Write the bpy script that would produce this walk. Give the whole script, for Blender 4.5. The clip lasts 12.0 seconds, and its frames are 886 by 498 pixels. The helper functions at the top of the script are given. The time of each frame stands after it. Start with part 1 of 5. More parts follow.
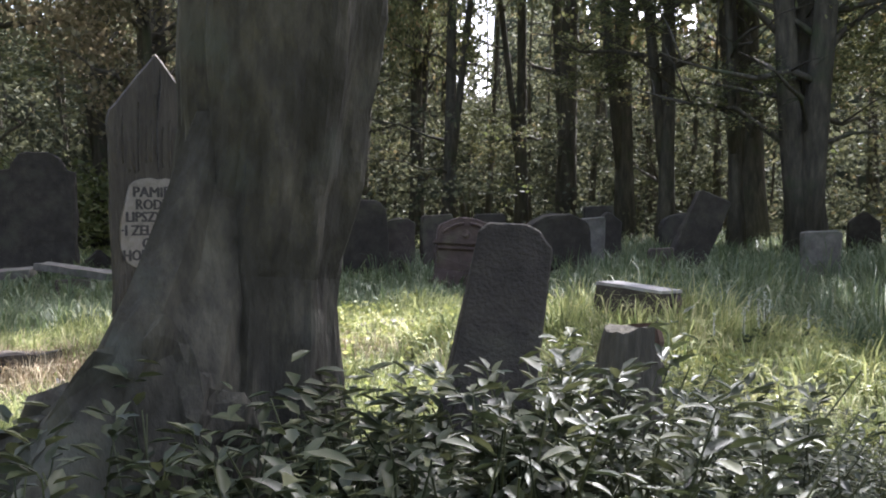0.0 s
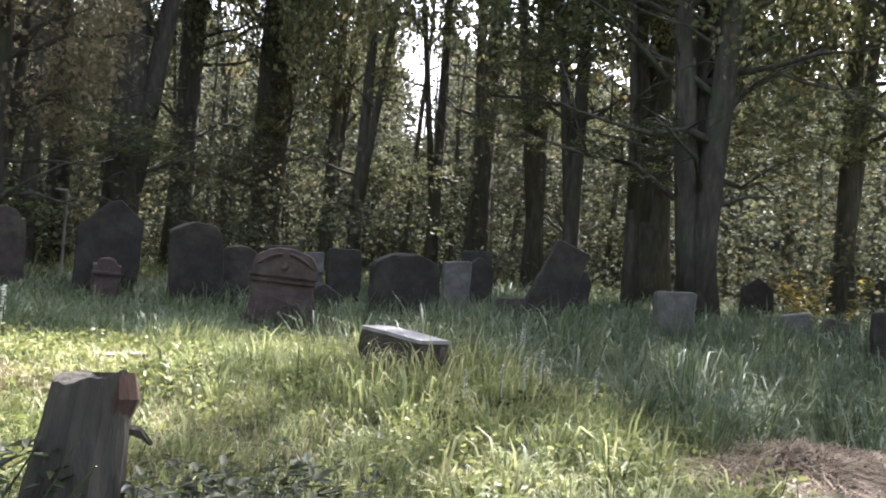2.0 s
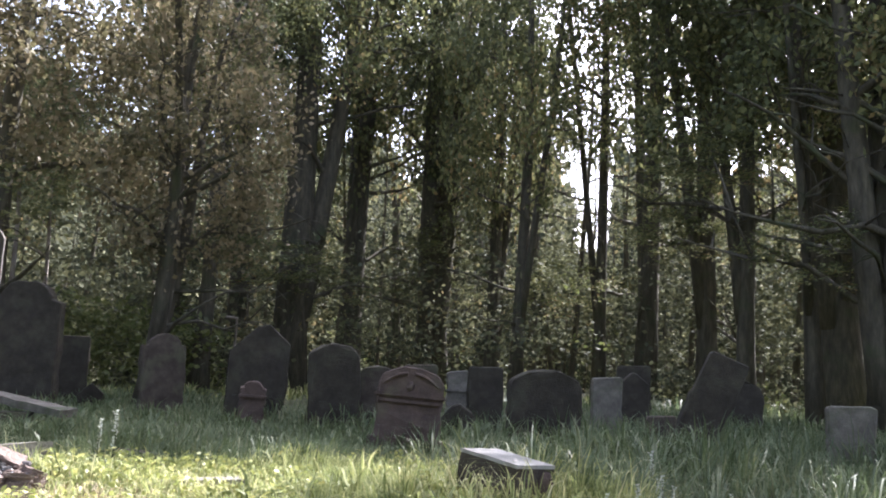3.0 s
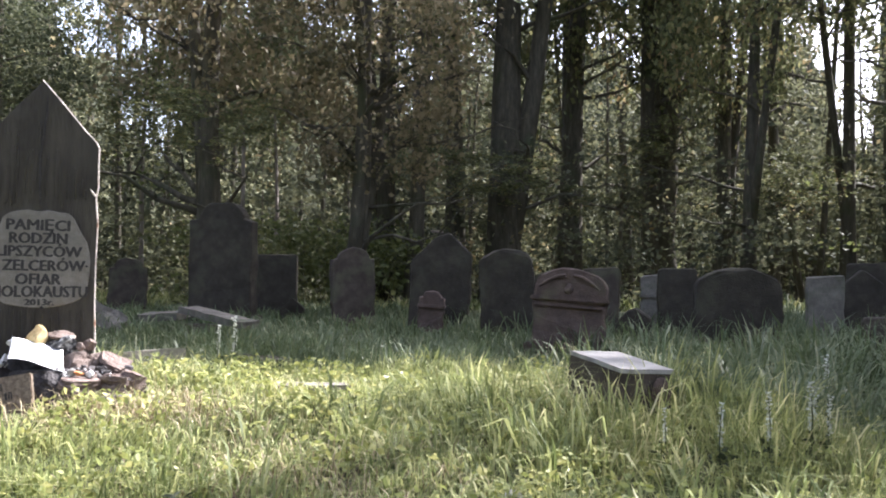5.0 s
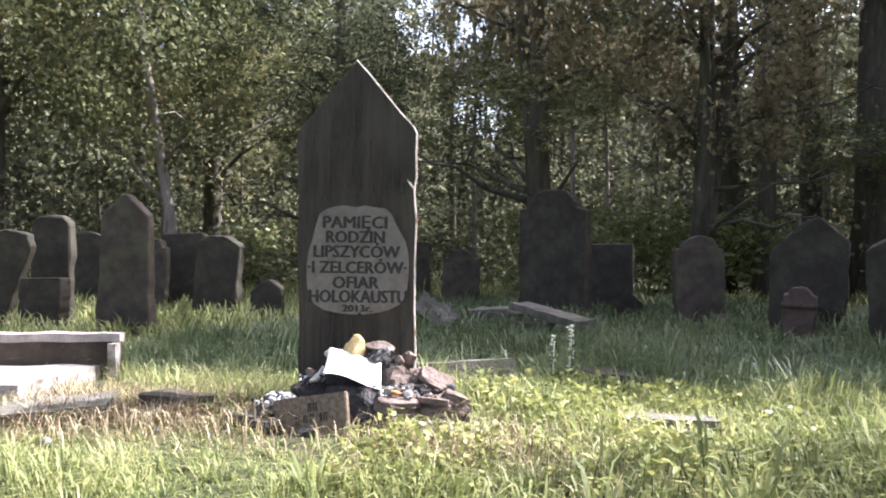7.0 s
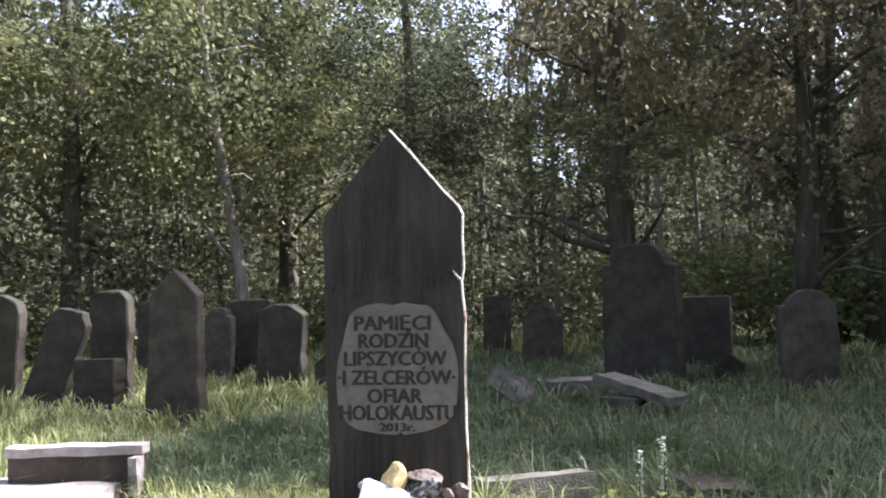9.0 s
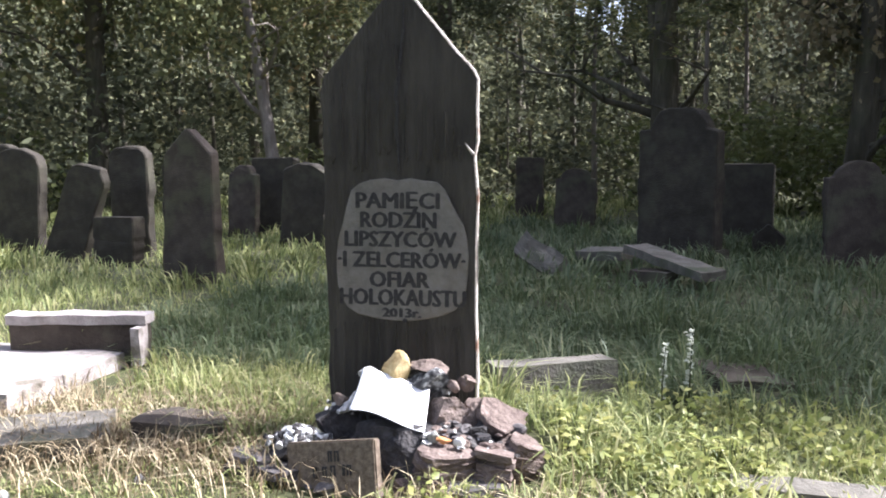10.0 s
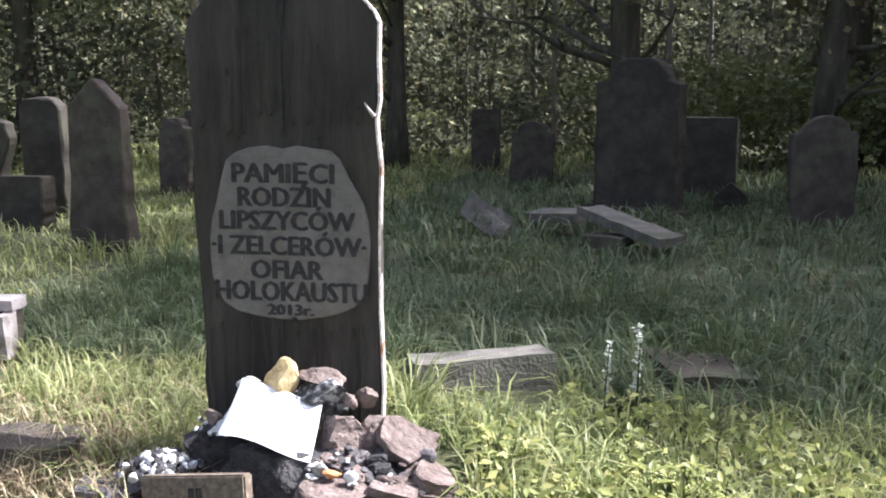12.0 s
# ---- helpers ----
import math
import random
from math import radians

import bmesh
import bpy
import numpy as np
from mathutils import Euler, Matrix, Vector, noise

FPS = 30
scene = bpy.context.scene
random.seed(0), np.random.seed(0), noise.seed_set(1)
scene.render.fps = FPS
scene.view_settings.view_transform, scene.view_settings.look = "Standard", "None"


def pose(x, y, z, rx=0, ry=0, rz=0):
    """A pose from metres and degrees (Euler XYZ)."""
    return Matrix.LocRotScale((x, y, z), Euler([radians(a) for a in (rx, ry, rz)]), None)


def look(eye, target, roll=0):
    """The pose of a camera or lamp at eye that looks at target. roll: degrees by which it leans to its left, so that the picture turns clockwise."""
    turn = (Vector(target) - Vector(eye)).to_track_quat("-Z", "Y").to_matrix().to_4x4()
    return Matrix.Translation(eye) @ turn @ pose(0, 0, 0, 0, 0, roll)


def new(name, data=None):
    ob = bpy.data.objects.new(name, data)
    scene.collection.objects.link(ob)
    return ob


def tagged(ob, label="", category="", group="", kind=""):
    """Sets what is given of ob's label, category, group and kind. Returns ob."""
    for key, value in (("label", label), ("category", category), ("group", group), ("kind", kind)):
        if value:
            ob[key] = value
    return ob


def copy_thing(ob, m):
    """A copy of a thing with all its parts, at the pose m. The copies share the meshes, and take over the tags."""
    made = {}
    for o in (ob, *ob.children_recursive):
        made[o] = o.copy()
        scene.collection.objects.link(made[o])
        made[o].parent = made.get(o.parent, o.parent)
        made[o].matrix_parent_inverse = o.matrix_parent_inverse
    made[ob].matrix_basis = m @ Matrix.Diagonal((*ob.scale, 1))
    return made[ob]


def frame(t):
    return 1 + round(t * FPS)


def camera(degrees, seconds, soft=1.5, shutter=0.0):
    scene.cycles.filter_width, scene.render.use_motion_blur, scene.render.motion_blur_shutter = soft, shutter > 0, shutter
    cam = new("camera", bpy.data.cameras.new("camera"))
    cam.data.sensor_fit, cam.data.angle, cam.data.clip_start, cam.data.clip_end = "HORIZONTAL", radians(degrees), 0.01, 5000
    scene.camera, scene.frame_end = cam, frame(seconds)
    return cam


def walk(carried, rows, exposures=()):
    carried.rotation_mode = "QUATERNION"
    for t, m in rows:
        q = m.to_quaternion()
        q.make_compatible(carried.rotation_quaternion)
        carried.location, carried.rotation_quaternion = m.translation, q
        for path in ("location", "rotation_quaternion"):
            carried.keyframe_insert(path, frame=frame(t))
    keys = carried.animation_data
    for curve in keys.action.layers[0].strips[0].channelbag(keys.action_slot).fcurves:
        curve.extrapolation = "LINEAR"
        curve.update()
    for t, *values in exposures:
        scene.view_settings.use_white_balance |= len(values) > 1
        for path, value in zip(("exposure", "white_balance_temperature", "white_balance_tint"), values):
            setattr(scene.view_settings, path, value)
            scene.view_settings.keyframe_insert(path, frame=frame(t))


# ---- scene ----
cam = camera(55.0, 12.0, soft=1.9)
PATH = [
    (0, (-2.319, -6.171, 0.935), (-1.059, -4.62, 0.86), -0.1),
    (0.3, (-2.167, -6.298, 0.933), (-0.914, -4.739, 0.881), 0.7),
    (0.5, (-2.043, -6.373, 0.929), (-0.804, -4.803, 0.933), 1.3),
    (0.8, (-1.782, -6.456, 0.91), (-0.561, -4.872, 0.918), 1.6),
    (1, (-1.583, -6.497, 0.899), (-0.354, -4.919, 0.906), 1.8),
    (1.3, (-1.256, -6.535, 0.894), (-0.007, -4.973, 0.895), 2.7),
    (1.5, (-1.043, -6.551, 0.895), (0.222, -5.002, 0.885), 2.4),
    (1.8, (-0.768, -6.562, 0.906), (0.565, -5.071, 0.915), 3.5),
    (2, (-0.595, -6.57, 0.914), (0.743, -5.083, 0.942), 4.2),
    (2.2, (-0.416, -6.589, 0.916), (0.917, -5.106, 1.069), 4.6),
    (2.5, (-0.165, -6.62, 0.917), (1.096, -5.092, 1.196), 5.3),
    (2.8, (0.026, -6.637, 0.926), (1.103, -4.973, 1.19), 4.1),
    (3, (0.147, -6.641, 0.931), (1.116, -4.913, 1.209), 2.9),
    (3.2, (0.291, -6.625, 0.93), (1.147, -4.841, 1.223), 2.8),
    (4.8, (1.348, -6.37, 0.829), (1.867, -4.441, 0.93), 0.8),
    (5, (1.415, -6.304, 0.819), (1.858, -4.355, 0.884), 1.1),
    (5.2, (1.473, -6.235, 0.812), (1.863, -4.274, 0.784), 0.8),
    (5.5, (1.546, -6.11, 0.806), (1.882, -4.14, 0.74), 0.5),
    (5.8, (1.593, -5.907, 0.818), (1.757, -3.914, 0.825), 2.6),
    (6, (1.599, -5.757, 0.829), (1.503, -3.759, 0.819), 3.5),
    (6.2, (1.569, -5.607, 0.839), (1.318, -3.623, 0.807), 3.5),
    (6.5, (1.491, -5.382, 0.856), (1.192, -3.405, 0.83), 3.4),
    (6.7, (1.423, -5.259, 0.874), (1.14, -3.279, 0.864), 1.6),
    (8.3, (1.282, -4.462, 1.157), (0.861, -2.512, 1.296), -1.6),
    (8.5, (1.303, -4.381, 1.185), (0.835, -2.44, 1.305), -1.7),
    (8.8, (1.354, -4.257, 1.225), (0.86, -2.322, 1.336), -1.3),
    (9, (1.382, -4.172, 1.248), (0.87, -2.242, 1.361), -1.0),
    (9.2, (1.396, -4.085, 1.261), (0.854, -2.16, 1.309), -0.3),
    (9.5, (1.403, -3.95, 1.278), (0.838, -2.032, 1.225), -0.5),
    (9.8, (1.395, -3.806, 1.318), (0.831, -1.893, 1.166), 0.0),
    (10, (1.388, -3.718, 1.342), (0.793, -1.822, 1.117), 0.2),
    (10.2, (1.384, -3.651, 1.351), (0.773, -1.765, 1.082), 0.1),
    (10.5, (1.385, -3.557, 1.357), (0.78, -1.674, 1.055), -0.3),
    (10.8, (1.406, -3.434, 1.374), (0.816, -1.547, 1.076), 0.2),
    (11, (1.417, -3.349, 1.383), (0.833, -1.46, 1.08), 0.2),
    (11.2, (1.41, -3.267, 1.384), (0.814, -1.387, 1.054), 1.0),
    (11.5, (1.396, -3.146, 1.382), (0.785, -1.279, 1.006), 0.6),
    (11.8, (1.409, -3.029, 1.386), (0.809, -1.151, 1.05), 1.1),
    (12, (1.422, -2.952, 1.39), (0.91, -1.049, 1.049), 0.4),
]
walk(cam, [(t, look(eye, target, roll)) for t, eye, target, roll in PATH],
     exposures=[(0, 2.03, 5750, 19), (2.5, 2.31, 5800, 19), (5, 2.2, 5850, 19), (6.5, 2.12, 5850, 19), (8.5, 1.99, 5700, 19), (10.5, 1.77, 5650, 18), (12, 1.83, 5600, 18)])

# ---- world, sun ----
SUN_AZ, SUN_EL = 66.0, 48.0          # degrees from +y towards +x, and above the horizon
world = bpy.data.worlds.new("sky")
scene.world = world
world.use_nodes = True
wn = world.node_tree
sky = wn.nodes.new("ShaderNodeTexSky")
sky.sky_type = "NISHITA"
sky.sun_disc = False
sky.sun_elevation, sky.sun_rotation = radians(SUN_EL), radians(SUN_AZ)
sky.dust_density, sky.ozone_density = 5.0, 0.4
hazy = wn.nodes.new("ShaderNodeHueSaturation")
hazy.inputs["Saturation"].default_value = 0.65
wn.links.new(sky.outputs[0], hazy.inputs["Color"])
wn.links.new(hazy.outputs[0], wn.nodes["Background"].inputs[0])
wn.nodes["Background"].inputs[1].default_value = 0.135
sun = new("sun", bpy.data.lights.new("sun", "SUN"))
sun.data.energy, sun.data.angle, sun.data.color = 5.0, radians(0.6), (1.0, 0.95, 0.86)
sdir = Vector((math.sin(radians(SUN_AZ)) * math.cos(radians(SUN_EL)),
               math.cos(radians(SUN_AZ)) * math.cos(radians(SUN_EL)), math.sin(radians(SUN_EL))))
sun.matrix_world = look(sdir * 60, (0, 0, 0))


# ---- materials ----
def ramp_mat(name, stops, scale=6.0, detail=6.0, rough=0.85, bump=0.3, bump_scale=40.0, per="", jitter=0.0,
             stretch=(1, 1, 1), translucent=0.0, spec=0.3, second=None):
    """Colour from two scales of noise over a ramp; per: 'island' or 'object' shifts it piece by piece."""
    m = bpy.data.materials.new(name)
    m.use_nodes = True
    nt = m.node_tree
    N, K = nt.nodes, nt.links
    bsdf = N["Principled BSDF"]
    bsdf.inputs["Roughness"].default_value = rough
    bsdf.inputs["Specular IOR Level"].default_value = spec
    co = N.new("ShaderNodeTexCoord")
    mp = N.new("ShaderNodeMapping")
    mp.inputs["Scale"].default_value = stretch
    K.new(co.outputs["Object"], mp.inputs["Vector"])
    nz = N.new("ShaderNodeTexNoise")
    nz.inputs["Scale"].default_value, nz.inputs["Detail"].default_value = scale, detail
    nz.inputs["Roughness"].default_value = 0.65
    K.new(mp.outputs[0], nz.inputs["Vector"])
    fac = nz.outputs["Fac"]
    if per:
        if per == "island":
            r = N.new("ShaderNodeNewGeometry").outputs["Random Per Island"]
        else:
            r = N.new("ShaderNodeObjectInfo").outputs["Random"]
        ad = N.new("ShaderNodeMath")
        ad.operation = "MULTIPLY_ADD"
        sb = N.new("ShaderNodeMath")
        sb.operation = "SUBTRACT"
        K.new(r, sb.inputs[0])
        sb.inputs[1].default_value = 0.5
        K.new(sb.outputs[0], ad.inputs[0])
        ad.inputs[1].default_value = jitter
        K.new(fac, ad.inputs[2])
        fac = ad.outputs[0]
    cr = N.new("ShaderNodeValToRGB")
    while len(cr.color_ramp.elements) < len(stops):
        cr.color_ramp.elements.new(0.5)
    for e, (p, c) in zip(cr.color_ramp.elements, stops):
        e.position, e.color = p, (*c, 1)
    K.new(fac, cr.inputs[0])
    col = cr.outputs[0]
    if second:
        sc2, lo, hi, c2 = second
        n2 = N.new("ShaderNodeTexNoise")
        n2.inputs["Scale"].default_value, n2.inputs["Detail"].default_value = sc2, 5.0
        K.new(co.outputs["Object"], n2.inputs["Vector"])
        mr = N.new("ShaderNodeMapRange")
        mr.inputs["From Min"].default_value, mr.inputs["From Max"].default_value = lo, hi
        K.new(n2.outputs["Fac"], mr.inputs["Value"])
        mx = N.new("ShaderNodeMix")
        mx.data_type = "RGBA"
        K.new(mr.outputs[0], mx.inputs[0])
        K.new(col, mx.inputs[6])
        mx.inputs[7].default_value = (*c2, 1)
        col = mx.outputs[2]
    K.new(col, bsdf.inputs["Base Color"])
    if bump:
        nb = N.new("ShaderNodeTexNoise")
        nb.inputs["Scale"].default_value, nb.inputs["Detail"].default_value = bump_scale, 4.0
        K.new(mp.outputs[0], nb.inputs["Vector"])
        bp = N.new("ShaderNodeBump")
        bp.inputs["Strength"].default_value, bp.inputs["Distance"].default_value = bump, 0.02
        K.new(nb.outputs["Fac"], bp.inputs["Height"])
        K.new(bp.outputs[0], bsdf.inputs["Normal"])
    if translucent:
        tr = N.new("ShaderNodeBsdfTranslucent")
        K.new(col, tr.inputs["Color"])
        ms = N.new("ShaderNodeMixShader")
        ms.inputs[0].default_value = translucent
        K.new(bsdf.outputs[0], ms.inputs[1])
        K.new(tr.outputs[0], ms.inputs[2])
        K.new(ms.outputs[0], N["Material Output"].inputs["Surface"])
    return m


M_SOIL = ramp_mat("soil", [(0.3, (0.035, 0.03, 0.018)), (0.5, (0.06, 0.065, 0.025)), (0.7, (0.11, 0.10, 0.05))], 3.0, bump=0.6, bump_scale=25)
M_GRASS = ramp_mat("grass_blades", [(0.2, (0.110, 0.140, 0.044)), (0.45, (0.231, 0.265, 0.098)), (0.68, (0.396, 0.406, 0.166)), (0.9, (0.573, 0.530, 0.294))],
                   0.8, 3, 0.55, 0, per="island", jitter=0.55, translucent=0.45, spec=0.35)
# darker copy of the grass colour, with the shade between the graves in it
M_SHADEGRASS = ramp_mat("shaded_grass_blades", [(0.2, (0.065, 0.095, 0.043)), (0.5, (0.112, 0.147, 0.066)), (0.85, (0.224, 0.246, 0.132))],
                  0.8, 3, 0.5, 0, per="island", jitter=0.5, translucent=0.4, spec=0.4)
M_STRAW = ramp_mat("dry_straw", [(0.2, (0.14, 0.10, 0.055)), (0.5, (0.31, 0.245, 0.145)), (0.85, (0.50, 0.43, 0.28))], 2.0, 3, 0.7, 0, per="island", jitter=0.7, translucent=0.2)
M_HAY = ramp_mat("brown_mown_hay", [(0.2, (0.055, 0.038, 0.026)), (0.5, (0.21, 0.15, 0.088)), (0.85, (0.46, 0.37, 0.23))], 2.0, 3, 0.75, 0, per="island", jitter=0.8, translucent=0.12)
# weed leaves in two tones: dark for shaded shrubs, brightened for sunlit weeds
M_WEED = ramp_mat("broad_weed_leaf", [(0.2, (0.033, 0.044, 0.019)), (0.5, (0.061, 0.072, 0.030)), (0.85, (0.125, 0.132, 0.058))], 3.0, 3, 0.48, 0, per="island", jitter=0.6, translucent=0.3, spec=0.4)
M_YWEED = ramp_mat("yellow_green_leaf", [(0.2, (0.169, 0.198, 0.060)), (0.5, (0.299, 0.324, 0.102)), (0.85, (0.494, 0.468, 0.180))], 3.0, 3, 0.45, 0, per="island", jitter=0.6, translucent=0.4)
# undergrowth leaf made lighter, so that bushes under the trees look sunlit
M_LITBUSH = ramp_mat("lit_undergrowth_leaf", [(0.2, (0.085, 0.105, 0.035)), (0.5, (0.15, 0.175, 0.06)), (0.85, (0.25, 0.255, 0.10))], 3.0, 3, 0.5, 0, per="island", jitter=0.6, translucent=0.35)
M_LEAF = ramp_mat("tree_leaf", [(0.2, (0.070, 0.081, 0.041)), (0.5, (0.134, 0.147, 0.066)), (0.75, (0.220, 0.221, 0.095)), (0.95, (0.270, 0.196, 0.095))],
                  0.5, 3, 0.65, 0, per="island", jitter=0.6, translucent=0.35, spec=0.2)
M_FARLEAF = ramp_mat("wood_leaf", [(0.2, (0.060, 0.067, 0.043)), (0.5, (0.110, 0.118, 0.070)), (0.8, (0.211, 0.211, 0.112)), (0.95, (0.295, 0.215, 0.104))],
                     0.15, 3, 0.75, 0, per="island", jitter=0.6, translucent=0.28, spec=0.12)
M_PALELEAF = ramp_mat("pale_tree_leaf", [(0.2, (0.038, 0.048, 0.025)), (0.5, (0.068, 0.080, 0.041)), (0.8, (0.113, 0.124, 0.065))], 0.5, 3, 0.6, 0, per="island", jitter=0.6, translucent=0.4, spec=0.25)
M_BROWNLEAF = ramp_mat("browning_tree_leaf", [(0.2, (0.103, 0.095, 0.052)), (0.5, (0.182, 0.164, 0.086)), (0.8, (0.293, 0.241, 0.147))], 0.5, 3, 0.6, 0, per="island", jitter=0.7, translucent=0.4, spec=0.25)
M_BARK = ramp_mat("tree_bark", [(0.25, (0.037, 0.034, 0.024)), (0.5, (0.077, 0.069, 0.050)), (0.75, (0.144, 0.130, 0.091))], 9.0, 8, 0.95, 1.0, 30, stretch=(1, 1, 0.22),
                  second=(1.2, 0.55, 0.75, (0.06, 0.075, 0.035)))
M_OLDBARK = ramp_mat("old_mottled_bark", [(0.3, (0.023, 0.021, 0.013)), (0.48, (0.052, 0.047, 0.033)), (0.6, (0.090, 0.081, 0.055)), (0.75, (0.158, 0.148, 0.101))], 7.0, 10, 0.95, 1.0, 24, stretch=(1, 1, 0.4),
                     second=(3.0, 0.58, 0.70, (0.075, 0.076, 0.055)))
M_PALEBARK = ramp_mat("pale_bark", [(0.25, (0.10, 0.085, 0.07)), (0.5, (0.22, 0.19, 0.16)), (0.75, (0.34, 0.30, 0.26))], 9.0, 8, 0.9, 0.8, 30, stretch=(1, 1, 0.3))
M_DARKSTONE = ramp_mat("dark_weathered_stone", [(0.25, (0.023, 0.020, 0.014)), (0.5, (0.043, 0.037, 0.028)), (0.78, (0.077, 0.068, 0.047))], 5.0, 9, 0.9, 0.5, 60,
                       second=(2.2, 0.55, 0.72, (0.068, 0.066, 0.044)))
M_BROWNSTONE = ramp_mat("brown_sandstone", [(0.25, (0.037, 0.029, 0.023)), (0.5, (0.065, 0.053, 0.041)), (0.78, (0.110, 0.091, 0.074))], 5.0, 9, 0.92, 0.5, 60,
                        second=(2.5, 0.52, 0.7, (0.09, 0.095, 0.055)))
M_REDSTONE = ramp_mat("reddish_sandstone", [(0.25, (0.052, 0.037, 0.032)), (0.5, (0.094, 0.068, 0.056)), (0.78, (0.145, 0.108, 0.088))], 7.0, 9, 0.92, 0.5, 60,
                      second=(3.0, 0.55, 0.7, (0.12, 0.11, 0.07)))
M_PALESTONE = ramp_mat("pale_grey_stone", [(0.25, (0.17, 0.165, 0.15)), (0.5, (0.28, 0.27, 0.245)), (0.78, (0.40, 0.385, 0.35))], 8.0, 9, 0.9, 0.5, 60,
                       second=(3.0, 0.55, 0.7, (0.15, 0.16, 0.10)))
M_GREYSTONE = ramp_mat("mid_grey_stone", [(0.25, (0.079, 0.071, 0.059)), (0.5, (0.142, 0.130, 0.107)), (0.78, (0.231, 0.209, 0.176))], 8.0, 9, 0.9, 0.6, 60,
                       second=(3.0, 0.55, 0.7, (0.09, 0.10, 0.06)))
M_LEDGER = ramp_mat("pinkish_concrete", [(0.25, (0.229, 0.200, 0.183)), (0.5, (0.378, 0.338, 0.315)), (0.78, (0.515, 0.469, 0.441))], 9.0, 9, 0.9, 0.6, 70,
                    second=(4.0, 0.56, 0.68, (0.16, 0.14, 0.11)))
M_CLEFT = ramp_mat("split_dark_stone", [(0.25, (0.025, 0.022, 0.018)), (0.5, (0.056, 0.050, 0.040)), (0.78, (0.097, 0.086, 0.068))], 6.0, 9, 0.85, 0.8, 45, stretch=(1.6, 1, 0.25),
                   second=(3.0, 0.55, 0.75, (0.085, 0.078, 0.066)))
M_PATCH = ramp_mat("dressed_stone_panel", [(0.25, (0.122, 0.111, 0.092)), (0.5, (0.184, 0.170, 0.146)), (0.78, (0.251, 0.232, 0.203))], 14.0, 9, 0.85, 0.4, 120,
                   second=(4.5, 0.52, 0.72, (0.17, 0.145, 0.115)))
M_LETTER = ramp_mat("blackened_lettering", [(0.3, (0.024, 0.022, 0.022)), (0.7, (0.060, 0.057, 0.052))], 40.0, 4, 0.8, 0)
M_EDGE = ramp_mat("sawn_pale_edge", [(0.25, (0.36, 0.30, 0.25)), (0.5, (0.55, 0.49, 0.43)), (0.78, (0.72, 0.68, 0.62))], 22.0, 9, 0.85, 0.6, 80,
                  second=(6.0, 0.58, 0.66, (0.25, 0.14, 0.09)))
M_PAPER = ramp_mat("white_paper", [(0.2, (0.80, 0.80, 0.79)), (0.8, (0.86, 0.86, 0.85))], 10.0, 3, 0.6, 0.05)
M_ROCK = ramp_mat("grey_rock", [(0.25, (0.04, 0.037, 0.037)), (0.5, (0.10, 0.09, 0.087)), (0.8, (0.21, 0.19, 0.18))], 14.0, 9, 0.85, 0.6, 60, per="object", jitter=0.3)
M_PINKROCK = ramp_mat("pinkish_rock", [(0.25, (0.083, 0.063, 0.052)), (0.5, (0.167, 0.128, 0.106)), (0.8, (0.278, 0.225, 0.192))], 14.0, 9, 0.85, 0.6, 60, per="object", jitter=0.12)
M_DARKROCK = ramp_mat("blackish_rock", [(0.25, (0.022, 0.021, 0.022)), (0.5, (0.055, 0.05, 0.048)), (0.8, (0.13, 0.12, 0.112))], 14.0, 9, 0.8, 0.8, 50, per="object", jitter=0.3)
M_BROWNROCK = ramp_mat("grey_brown_layered_rock", [(0.25, (0.065, 0.047, 0.039)), (0.5, (0.146, 0.110, 0.092)), (0.8, (0.270, 0.215, 0.184))], 12.0, 9, 0.88, 0.9, 45, per="object", jitter=0.15, stretch=(1, 1, 2.5))
M_SPECK = ramp_mat("black_white_speckled_rock", [(0.40, (0.03, 0.03, 0.03)), (0.52, (0.10, 0.10, 0.10)), (0.60, (0.42, 0.42, 0.40))], 26.0, 9, 0.8, 0.6, 60)
M_YELLOW = ramp_mat("yellow_ochre_rock", [(0.25, (0.247, 0.166, 0.076)), (0.5, (0.475, 0.359, 0.170)), (0.8, (0.646, 0.534, 0.323))], 14.0, 6, 0.8, 0.5, 60)
M_ORANGE = ramp_mat("orange_pebble", [(0.3, (0.45, 0.18, 0.06)), (0.7, (0.62, 0.32, 0.14))], 14.0, 6, 0.7, 0.3, 60)
M_WHITE = ramp_mat("white_pebble", [(0.25, (0.45, 0.44, 0.42)), (0.7, (0.74, 0.73, 0.70))], 14.0, 6, 0.75, 0.3, 60, per="object", jitter=0.3)
M_PLAQUE = ramp_mat("grey_brown_granite_plaque", [(0.35, (0.085, 0.064, 0.044)), (0.5, (0.145, 0.113, 0.082)), (0.65, (0.215, 0.172, 0.13))], 40.0, 9, 0.6, 0.2, 120)
M_WOODCUT = ramp_mat("cut_wood_end", [(0.25, (0.045, 0.028, 0.018)), (0.5, (0.090, 0.056, 0.036)), (0.8, (0.143, 0.094, 0.064))], 14.0, 6, 0.9, 0.6, 40, stretch=(1, 1, 0.3))
M_YELLOWLEAF = ramp_mat("yellowing_leaf", [(0.2, (0.22, 0.17, 0.04)), (0.5, (0.42, 0.34, 0.07)), (0.85, (0.55, 0.42, 0.12))], 3.0, 3, 0.5, 0, per="island", jitter=0.6, translucent=0.45)
M_FARWOOD = ramp_mat("distant_wood", [(0.3, (0.03, 0.036, 0.02)), (0.5, (0.06, 0.066, 0.034)), (0.72, (0.11, 0.112, 0.055))], 0.9, 12, 0.9, 0, second=(0.3, 0.5, 0.7, (0.04, 0.045, 0.025)))
